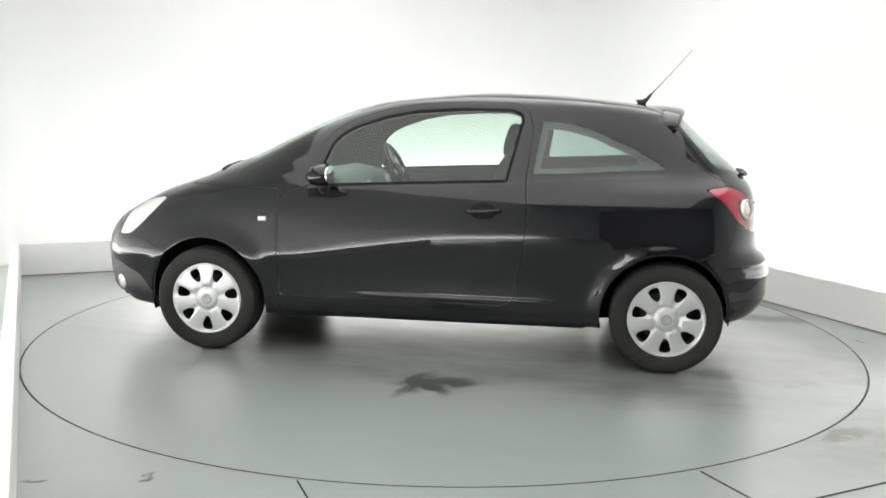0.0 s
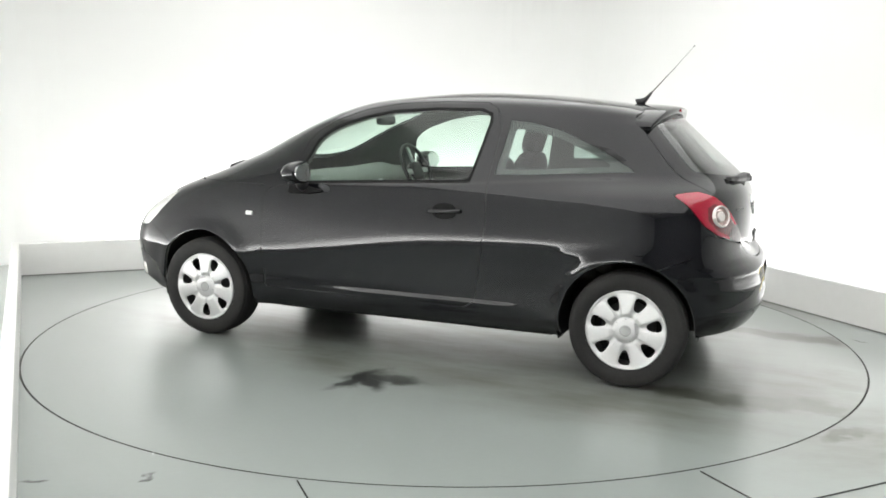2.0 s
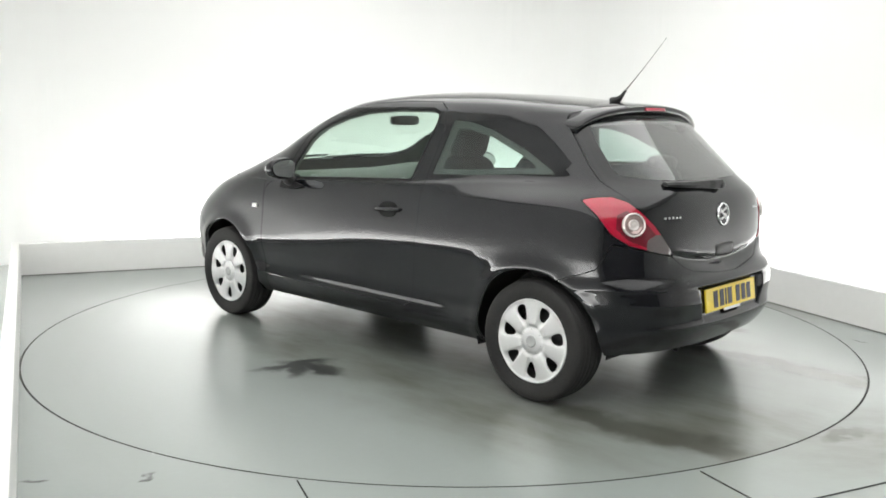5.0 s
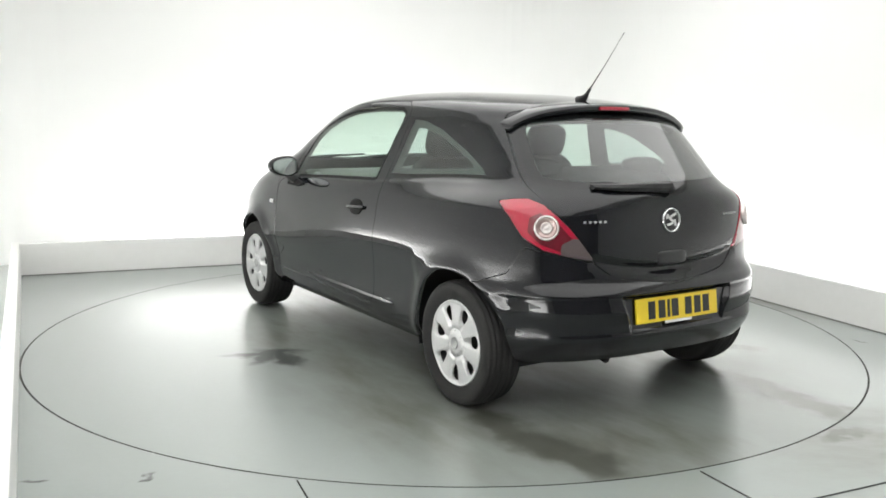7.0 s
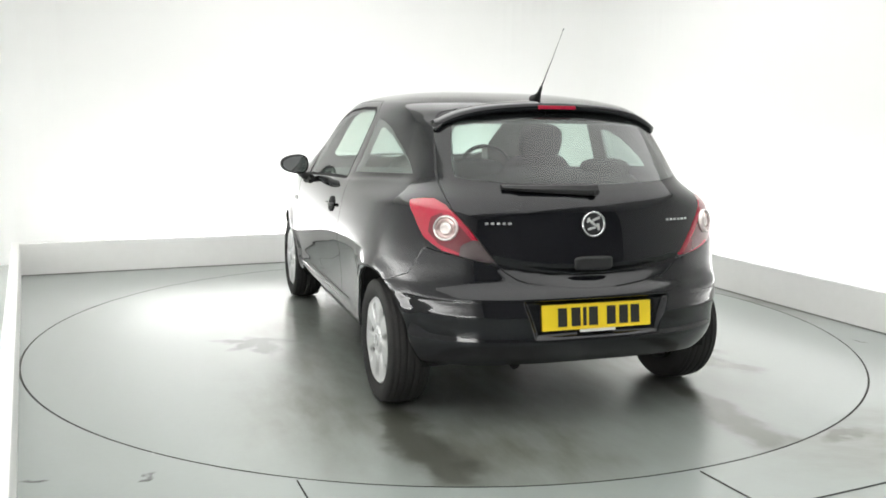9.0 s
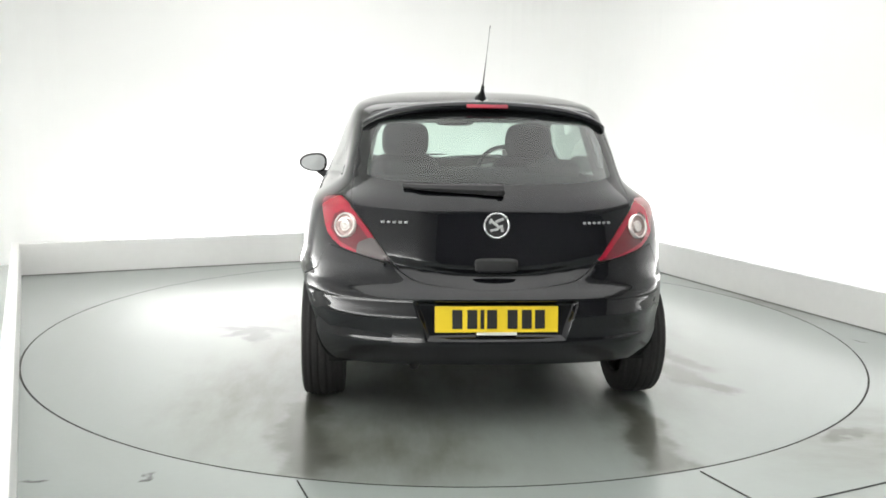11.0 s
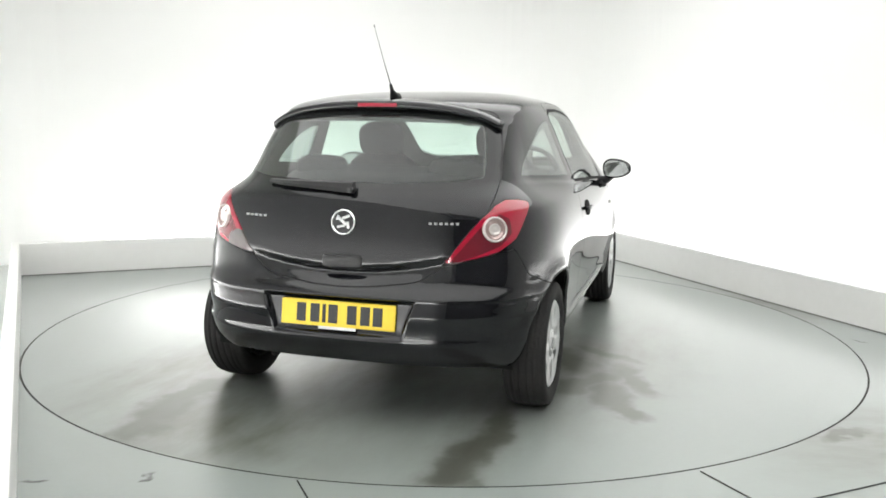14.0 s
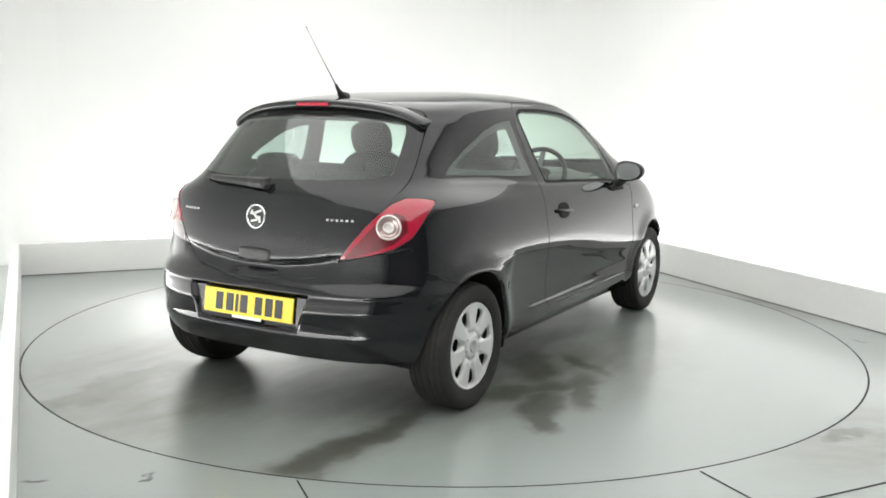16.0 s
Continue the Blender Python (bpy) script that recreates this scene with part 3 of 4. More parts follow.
TAIL = [(0.445, 0.712), (0.53, 0.797), (0.60, 0.858), (0.68, 0.912), (0.765, 0.955), (0.86, 0.976), (0.95, 0.973), (1.055, 0.962), (0.974, 0.903), (0.88, 0.815), (0.76, 0.765), (0.62, 0.738)]
SCREEN = [(-0.2, 1.005), (0.50, 1.025), (0.57, 1.07), (0.545, 1.33), (0.50, 1.372), (0.40, 1.386), (-0.2, 1.392)]
HEADLAMP = [(1.84, 0.62), (1.80, 0.75), (1.66, 0.828), (1.53, 0.850), (1.58, 0.79), (1.68, 0.69), (1.76, 0.63)]
BONNET = [(1.30, -0.2), (1.30, 0.60), (1.55, 0.64), (1.80, 0.60), (1.97, 0.42), (2.02, -0.2)]


def build_car():
    car = tagged(new("car"), "black three-door hatchback parked on the turntable", "car")
    skin = body_skin()
    gap = 0.0028

    def take(skin, field):
        """Cuts out field < 0 with an open joint round it."""
        cut, _ = skin.split(field + gap)
        _, rest = skin.split(field - gap)
        return cut, rest

    def whole(s):
        s = s.tidy()
        return s.joined(s.mirrored())

    def side(s):
        return s.v[:, [0, 2]]

    def rear(s):
        return s.v[:, [1, 2]]

    def wrap(s):
        return np.c_[s.v[:, 1] + s.v[:, 0] + 1.76, s.v[:, 2]]

    # wheel arches
    for cx, cz, r in ARCHES:
        p = side(skin)
        hole = np.maximum(np.hypot(p[:, 0] - cx, p[:, 1] - cz) - r, 0.35 - skin.v[:, 1])
        _, skin = skin.split(hole)
    _, skin = skin.split(skin.v[:, 2] - np.interp(skin.v[:, 0], [-1.9, -1.78, -1.62, -1.50, -0.95, 0.9, 1.5, 2.2], [0.286, 0.282, 0.268, 0.25, 0.222, 0.215, 0.215, 0.205]))
    full = skin

    # inner shell, without the windows
    shell = full
    for field in ("door", "quarter", "rear", "screen"):
        p = side(shell)
        if field == "door":
            g = inside_of(p, DOOR_GLASS)
        elif field == "quarter":
            g = inside_of(p, QUARTER) + 0.045
        elif field == "rear":
            g = np.maximum(inside_of(rear(shell), REAR_GLASS) + 0.036, shell.v[:, 0] + 1.0)
        else:
            g = np.maximum(inside_of(rear(shell), SCREEN) + 0.01, 0.15 - shell.v[:, 0])
        _, shell = shell.split(g)
    shell = whole(shell)
    inner = Skin(shell.v - shell.n * 0.022, shell.n, shell.f)
    inner.mesh("inner_shell", LINING, car, "grey inner trim and pillars", thick=0)

    # lamps
    lamp, skin = take(skin, np.maximum(inside_of(wrap(skin), TAIL), skin.v[:, 0] + 1.2))
    head, skin = take(skin, np.maximum(inside_of(side(skin), HEADLAMP), 1.3 - skin.v[:, 0]))
    # windows
    rglass, skin = skin.split(np.maximum(inside_of(rear(skin), rounded(REAR_GLASS)), skin.v[:, 0] + 1.0))
    hatch, skin = take(skin, np.maximum(inside_of(rear(skin), rounded(HATCH, cut=0.2)), skin.v[:, 0] + 1.2))
    screen, skin = skin.split(np.maximum(inside_of(rear(skin), SCREEN), 0.15 - skin.v[:, 0]))
    door, skin = take(skin, inside_of(side(skin), DOOR))
    seal_d, door = door.split(inside_of(side(door), DOOR_GLASS) - 0.016)
    glass_d, seal_d = seal_d.split(inside_of(side(seal_d), DOOR_GLASS))
    quarter, skin = skin.split(inside_of(side(skin), QUARTER))
    glass_q, seal_q = quarter.split(inside_of(side(quarter), QUARTER) + 0.012)
    seal_r, glass_r = rglass.split(-inside_of(rear(rglass), rounded(REAR_GLASS)) - 0.034)
    # panels
    p = wrap(skin)
    bumper_r, skin = take(skin, np.maximum(p[:, 1] - np.interp(p[:, 0], [0, 0.42, 0.6, 0.87, 0.97, 1.4], [0.62, 0.70, 0.735, 0.775, 0.66, 0.55]), skin.v[:, 0] + 1.2))
    bonnet, skin = take(skin, np.maximum(inside_of(skin.v[:, :2], BONNET), 0.70 - skin.v[:, 2]))
    bumper_f, skin = take(skin, np.maximum(skin.v[:, 2] - np.interp(skin.v[:, 0], [1.5, 1.75, 1.9, 2.2], [0.55, 0.66, 0.70, 0.74]), 1.45 - skin.v[:, 0]))
    fender, skin = take(skin, np.maximum(np.maximum(skin.v[:, 2] - 0.925, 0.84 - skin.v[:, 0]), 0.3 - skin.v[:, 1]))
    fender, scraps = fender.largest()
    skin = skin.joined(scraps)

    whole(skin).mesh("body", PAINT, car, "glossy black body with roof, pillars and sills")
    whole(bumper_r).mesh("rear_bumper", PAINT, car, "glossy black rear bumper")
    trim_f, bumper_f = bumper_f.split(np.maximum(np.maximum(inside_of(side(bumper_f), [(2.3, 0.46), (1.86, 0.46), (1.70, 0.40), (1.60, 0.30), (1.58, 0.1), (2.3, 0.1)]), 1.4 - bumper_f.v[:, 0]), 0.2 - bumper_f.v[:, 1]))
    whole(bumper_f).mesh("front_bumper", PAINT, car, "glossy black front bumper")
    whole(bonnet).mesh("bonnet", PAINT, car, "glossy black bonnet")
    whole(screen).mesh("windscreen", GLASS, car, "green-tinted windscreen", thick=0)
    hatch_ob = whole(hatch).mesh("tailgate", PAINT, car, "glossy black tailgate")
    whole(glass_r).mesh("rear_window", PRIVACY, hatch_ob, "tinted rear window", thick=0)
    whole(seal_r).mesh("window_surround", FRIT, hatch_ob, "black window surround", thick=0.004)
    for mirror in (False, True):
        def put(s, *args, **kw):
            s = s.tidy()
            return (s.mirrored() if mirror else s).mesh(*args, **kw)

        put(trim_f, "bumper_insert", TRIM, car, "black plastic lower bumper insert")
        put(fender, "front_wing", PAINT, car, "glossy black front wing")
        d = put(door, "door", PAINT, car, "glossy black closed door")
        put(glass_d, "door_window", GLASS, d, "green-tinted door window", thick=0)
        put(seal_d, "window_seal", SEAL, d, "black rubber window seal", thick=0.006)
        put(glass_q, "quarter_window", QUARTER_GLASS, car, "tinted rear side window", thick=0)
        put(seal_q, "window_seal", FRIT, car, "black rubber window seal", thick=0.004)
        build_tail_lamp(put, lamp, car, -1 if mirror else 1)
        put(head, "headlamp", LENS, car, "clear glass headlamp", lift=0.002)
    return car, full


def build_tail_lamp(put, lamp, car, sign):
    w = np.c_[lamp.v[:, 1] + lamp.v[:, 0] + 1.76, lamp.v[:, 2]]
    # smoked foot, then a round clear lens in a darker ring
    foot, red = lamp.split(inside_of(w, [(0.40, 0.65), (0.66, 0.65), (0.645, 0.79), (0.575, 0.815), (0.50, 0.80), (0.40, 0.73)]))
    if sign < 0:
        red, foot = lamp, None
    w = np.c_[red.v[:, 1] + red.v[:, 0] + 1.76, red.v[:, 2]]
    core, red = red.split(inside_of(w, [(0.47, 0.715), (0.57, 0.80), (0.66, 0.87), (0.78, 0.92), (0.845, 0.90), (0.85, 0.84), (0.77, 0.79), (0.62, 0.75)]))
    base = put(red, "tail_lamp", RED, car, "red tail lamp with a round clear lens", lift=0.004)
    put(core, "inner_lens", DEEP_RED, base, "darker red inner lens", thick=0, lift=0.004)
    if foot:
        put(foot, "smoked_lens", SMOKE, base, "smoked lower lens", lift=0.004)
    mid = Vector((-1.657, 0.634 * sign, 0.860))
    out = Vector((-0.80, 0.56 * sign, 0.20)).normalized()
    m = Matrix.Translation(mid) @ out.to_track_quat("Y", "Z").to_matrix().to_4x4()
    for name, mat, profile in (("lens_ring", RING, [(0.054, -0.02), (0.054, 0.006), (0.050, 0.012), (0.046, 0.010), (0.045, 0.004)]),
                               ("clear_lens", PALE, [(0.0455, -0.02), (0.0455, 0.005), (0.036, 0.002), (0.030, -0.002), (0.0001, -0.004)]),
                               ("lens_bulb", RING, [(0.026, -0.01), (0.026, 0.002), (0.022, 0.006), (0.018, 0.002), (0.010, 0.002), (0.0001, 0.004)])):
        bm = turned_bm(profile, 28)
        bmesh.ops.transform(bm, matrix=m, verts=bm.verts[:])
        part(name, bm, mat, base, smooth=True)


car, car_skin = build_car()


# ---- the car's fittings ----
def into(parent, name, bm, mat, m=None, label="", smooth=True):
    if m is not None:
        bmesh.ops.transform(bm, matrix=m, verts=bm.verts[:])
    return part(name, bm, mat, parent, label, smooth)


def skin_at(x, z):
    """Half width of the body at a length and height."""
    d = (car_skin.v[:, 0] - x) ** 2 + (car_skin.v[:, 2] - z) ** 2
    near = np.argsort(d)[:4]
    return float(np.average(car_skin.v[near, 1], weights=1 / (d[near] + 1e-6)))


def cap_skin():
    """A wheel trim with seven openings, facing +y."""
    nr, na = 46, 210
    r = np.linspace(0.004, 0.206, nr)
    a = np.linspace(0, 2 * math.pi, na, endpoint=False)
    R, A = np.meshgrid(r, a, indexing="ij")
    wave = np.cos(7 * (A + math.pi / 2))
    y = 0.012 + 0.002 * np.exp(-((R / 0.054) ** 8)) - 0.05 * np.clip(R - 0.06, 0, 1) ** 1.6 * (0.6 + 0.4 * wave)
    y += -0.006 * np.exp(-(((R - 0.066) / 0.01) ** 2)) + 0.004 * np.exp(-(((R - 0.198) / 0.006) ** 2)) - 0.02 * np.clip(R - 0.2, 0, 1) / 0.006
    y -= 0.008 * np.clip(wave, 0, 1) * np.exp(-(((R - 0.125) / 0.06) ** 4))
    v = np.c_[(R * np.cos(A)).ravel(), y.ravel(), (R * np.sin(A)).ravel()]
    idx = np.arange(nr * na).reshape(nr, na)
    p, q = idx[:-1], idx[1:]
    f = np.vstack([np.c_[p.ravel(), np.roll(p, -1, 1).ravel(), np.roll(q, -1, 1).ravel()], np.c_[p.ravel(), np.roll(q, -1, 1).ravel(), q.ravel()]])
    n = np.zeros_like(v)
    fn = np.cross(v[f[:, 1]] - v[f[:, 0]], v[f[:, 2]] - v[f[:, 0]])
    for i in range(3):
        np.add.at(n, f[:, i], fn)
    if n[:, 1].sum() < 0:
        n, f = -n, f[:, ::-1]
    n /= np.maximum(np.linalg.norm(n, axis=1, keepdims=True), 1e-12)
    s = Skin(v, n, f)
    for k in range(7):
        t = -math.pi / 2 + k * 2 * math.pi / 7
        u, w = s.v[:, 0] * math.cos(t) + s.v[:, 2] * math.sin(t) - 0.140, -s.v[:, 0] * math.sin(t) + s.v[:, 2] * math.cos(t)
        _, s = s.split(((np.abs(u / 0.038) ** 2.8 + np.abs(w / np.clip(0.0255 + 0.28 * u, 0.014, 0.039)) ** 2.6) ** (1 / 2.6) - 1) * 0.03)
    return s


def wheel(cap, x, side, front):
    m = Matrix.Translation((x, 0.742 * side, WHEEL_Z)) @ (Matrix.Identity(4) if side > 0 else Matrix.Rotation(math.pi, 4, "Z"))
    hub = new("wheel")
    hub.parent, hub.matrix_local = car, m
    hub["label"] = "road wheel with a silver seven-hole trim"
    tread = []
    for y in np.linspace(0.072, -0.072, 37):
        groove = min(abs(y - g) for g in (-0.048, -0.017, 0.017, 0.048)) < 0.0045
        tread.append((0.2915 - 3.2 * max(abs(y) - 0.05, 0) ** 1.5 - (0.007 if groove else 0), y))
    wall = [(0.19, 0.070), (0.203, 0.082), (0.214, 0.090), (0.220, 0.0905), (0.224, 0.093), (0.248, 0.096), (0.266, 0.0945), (0.278, 0.089), (0.2845, 0.081)]
    profile = wall + tread + [(r, -y) for r, y in wall[::-1]]
    into(hub, "tyre", turned_bm(profile, 72), TYRE, label="black rubber tyre")
    into(hub, "rim", turned_bm([(0.19, 0.07), (0.188, 0.03), (0.18, -0.02), (0.18, -0.08), (0.19, -0.085)], 48), DULL, label="dark steel rim")
    into(hub, "backing_plate", turned_bm([(0.0001, -0.02), (0.165, -0.02), (0.176, -0.012), (0.176, -0.024), (0.0001, -0.03)], 40), SEAL, label="dark backing plate")
    into(hub, "brake_disc", turned_bm([(0.0001, 0.03), (0.05, 0.035), (0.06, 0.012), (0.135, 0.010), (0.135, -0.012), (0.06, -0.015), (0.0001, -0.015)], 40), DULL, label="dull brake disc")
    c = cap
    ob = Skin(c.v + np.array([0, 0.070, 0]), c.n, c.f).mesh("wheel_trim", SILVER, hub, "silver plastic wheel trim with seven holes", thick=0.016)
    badge = into(ob, "centre_badge", turned_bm([(0.029, 0.080), (0.029, 0.0865), (0.026, 0.0885), (0.022, 0.0865), (0.0001, 0.0868)], 24), BADGE_GREY)
    for k in range(7):
        t = -math.pi / 2 + (k + 0.5) * 2 * math.pi / 7
        into(ob, "trim_clip", box_bm(0.006, 0.003, 0.004, Matrix.Translation((0.058 * math.cos(t), 0.0815, 0.058 * math.sin(t)))), BADGE_GREY, smooth=False)


def build_wheels():
    cap = cap_skin()
    for x in (WHEEL_X, -WHEEL_X):
        for side in (1, -1):
            wheel(cap, x, side, x > 0)
            # liner of the arch
            bm = bmesh.new()
            cx, cz, r = ARCHES[0] if x > 0 else ARCHES[1]
            rows = [[bm.verts.new((cx + (r + 0.012) * math.cos(a), y * side, cz + (r + 0.012) * math.sin(a))) for a in np.linspace(-0.27, math.pi + 0.16, 36)] for y in (0.48, 0.60, 0.70)]
            rim = []
            for a in np.linspace(-0.27, math.pi + 0.16, 36):
                px, pz = cx + (r + 0.012) * math.cos(a), cz + (r + 0.012) * math.sin(a)
                rim.append(bm.verts.new((px, max(skin_at(px, max(pz, 0.3)) - 0.022, 0.6) * side, pz)))
            rows.append(rim)
            for p, q in zip(rows, rows[1:]):
                for i in range(len(p) - 1):
                    bm.faces.new((p[i], p[i + 1], q[i + 1], q[i]))
            bm.faces.new(rows[0])
            into(car, "arch_liner", bm, SEAL, label="black wheel arch liner")
    # underside
    into(car, "underbody", span(-0.86, 0.88, -0.64, 0.64, 0.172, 0.30, 0.04), SEAL, label="dark underbody", smooth=False)
    into(car, "rear_floor", span(-1.74, -0.86, -0.46, 0.46, 0.28, 0.40, 0.03), SEAL, label="dark boot floor", smooth=False)
    into(car, "front_floor", span(0.88, 1.95, -0.46, 0.46, 0.21, 0.40, 0.03), SEAL, label="dark engine tray", smooth=False)
    into(car, "rear_axle", tube_bm([(-WHEEL_X, -0.7, 0.27), (-WHEEL_X, 0.7, 0.27)], 0.035, 12), DULL)
    into(car, "exhaust_pipe", tube_bm([(-1.2, 0.34, 0.27), (-1.64, 0.34, 0.292), (-1.745, 0.34, 0.268)], 0.020, 12), SEAL, label="dull exhaust pipe end")


def oval(name, parent, mat, cx, cz, hx, hz, side, depth=0.004, lift=0.001, power=2.6, steps=28, label=""):
    """A rounded pad on the car's side."""
    bm = bmesh.new()
    rings = []
    for k, (s, d) in enumerate(((1.0, -0.01), (1.0, depth * 0.4), (0.93, depth), (0.5, depth))):
        ring = []
        for t in np.linspace(0, 2 * math.pi, steps, endpoint=False):
            c, w = math.cos(t), math.sin(t)
            x, z = cx + s * hx * math.copysign(abs(c) ** (2 / power), c), cz + s * hz * math.copysign(abs(w) ** (2 / power), w)
            ring.append(bm.verts.new((x, (skin_at(x, z) + lift + d) * side, z)))
        rings.append(ring)
    for p, q in zip(rings, rings[1:]):
        for i in range(steps):
            j = (i + 1) % steps
            bm.faces.new((p[i], p[j], q[j], q[i]))
    bm.faces.new(rings[-1])
    bmesh.ops.recalc_face_normals(bm, faces=bm.faces[:])
    return into(parent, name, bm, mat, label=label)


def mirror_unit(side):
    """Door mirror: a rounded housing, its glass and its foot, turned to the driver on the right."""
    turn, lean = (0.0, 0.004) if side > 0 else (0.10, 0.007)
    bm = bmesh.new()
    bmesh.ops.create_uvsphere(bm, u_segments=32, v_segments=20, radius=1)
    for v in bm.verts:
        x, y, z = v.co
        flat = max(x, -0.38)
        wide = 0.098 if y > 0 else 0.085
        v.co = Vector((0.555 + 0.085 * flat * (1 - 0.15 * z) - turn * wide * math.copysign(abs(y) ** 0.85, y), (0.905 + wide * math.copysign(abs(y) ** 0.85, y)) * side, 1.004 + 0.062 * math.copysign(abs(z) ** 0.8, z) * (1 - 0.18 * y)))
    if side < 0:
        bmesh.ops.reverse_faces(bm, faces=bm.faces[:])
    body = into(car, "door_mirror", bm, PAINT, label="black door mirror")
    bm = bmesh.new()
    rings = []
    for back in (0.0, 0.018):
        ring = []
        for t in np.linspace(0, 2 * math.pi, 36, endpoint=False):
            y, z = math.cos(t), math.sin(t)
            wide = 0.083 if y > 0 else 0.072
            ring.append(bm.verts.new((0.5150 - turn * wide * math.copysign(abs(y) ** 0.85, y) + lean * z + back, (0.905 + wide * math.copysign(abs(y) ** 0.85, y)) * side, 1.004 + 0.050 * math.copysign(abs(z) ** 0.8, z) * (1 - 0.18 * y))))
        rings.append(ring)
    bm.faces.new(rings[0])
    for i in range(36):
        bm.faces.new((rings[0][i], rings[0][(i + 1) % 36], rings[1][(i + 1) % 36], rings[1][i]))
    bmesh.ops.recalc_face_normals(bm, faces=bm.faces[:])
    into(body, "mirror_glass", bm, MIRROR, label="mirror glass", smooth=False)
    into(body, "mirror_arm", tube_bm([(0.575, 0.80 * side, 0.918), (0.572, 0.845 * side, 0.930), (0.565, 0.885 * side, 0.962)], [0.035, 0.026, 0.022], 12), TRIM, label="black mirror foot")
    foot = bmesh.new()
    pts = [(0.66, 0.885), (0.66, 0.925), (0.60, 0.935), (0.54, 0.924), (0.45, 0.908), (0.455, 0.898), (0.54, 0.884)]
    a = [foot.verts.new((x, (skin_at(x, z) + 0.014) * side, z)) for x, z in pts]
    b = [foot.verts.new((x, (skin_at(x, z) - 0.01) * side, z)) for x, z in pts]
    foot.faces.new(a)
    for i in range(len(pts)):
        j = (i + 1) % len(pts)
        foot.faces.new((a[i], a[j], b[j], b[i]))
    bmesh.ops.recalc_face_normals(foot, faces=foot.faces[:])
    into(body, "mirror_base", foot, SEAL, label="black mirror base", smooth=False)


def build_sides():
    doors = [o for o in car.children if o.name.startswith("door") and "mirror" not in o.name and "window" not in o.name]
    for side in (1, -1):
        door = doors[0] if side > 0 else doors[1]
        mirror_unit(side)
        # no hollow is cut: a black pad paints the recess's shade
        oval("handle_recess_shade", door, SEAL, -0.29, 0.832, 0.068, 0.042, side, 0.002, 0.004, 2.3, label="black pad in place of the shaded handle recess")
        bar = bmesh.new()
        rings = []
        for x in np.linspace(-0.385, -0.195, 12):
            bow = 0.020 * (1 - ((x + 0.29) / 0.1) ** 4)
            z = 0.832 - 0.05 * (x + 0.29)
            rings.append([bar.verts.new((x, (skin_at(x, z) + 0.004 + bow + 0.007 * math.cos(t)) * side, z + 0.010 * math.sin(t))) for t in np.linspace(0, 2 * math.pi, 10, endpoint=False)])
        for p, q in zip(rings, rings[1:]):
            for i in range(10):
                bar.faces.new((p[i], p[(i + 1) % 10], q[(i + 1) % 10], q[i]))
        bar.faces.new(rings[0])
        bar.faces.new(rings[-1])
        bmesh.ops.recalc_face_normals(bar, faces=bar.faces[:])
        into(door, "door_handle", bar, PAINT, label="black door handle")
        oval("side_repeater", car, WHITE_BOX, 0.92, 0.756, 0.023, 0.012, side, 0.008, 0.001, 8.0, label="small clear side indicator")
        # fog lamp
        near = car_skin.v[car_skin.v[:, 0] > 1.4]
        k = np.argmin((near[:, 2] - 0.335) ** 2 + (near[:, 1] - 0.64) ** 2)
        out = car_skin.n[car_skin.v[:, 0] > 1.4][k] * (1, side, 1)
        m = Matrix.Translation(near[k] * (1, side, 1)) @ Vector(out).to_track_quat("Y", "Z").to_matrix().to_4x4()
        into(car, "fog_lamp", turned_bm([(0.042, -0.03), (0.042, 0.002), (0.036, 0.006), (0.0001, 0.009)], 24), LENS, m, "round clear fog lamp")


def rear_frame(y, z, lift=0.0, tilt=0.0):
    """A frame on the tail whose +y looks backwards."""
    near = car_skin.v[(car_skin.v[:, 0] < -1.2)]
    d = (near[:, 1] - abs(y)) ** 2 + (near[:, 2] - z) ** 2
    x = float(near[np.argmin(d), 0])
    out = Vector((-1, 0.12 * y, math.tan(radians(tilt)))).normalized()
    return Matrix.Translation((x, y, z)) @ out.to_track_quat("Y", "Z").to_matrix().to_4x4() @ Matrix.Translation((0, lift, 0))


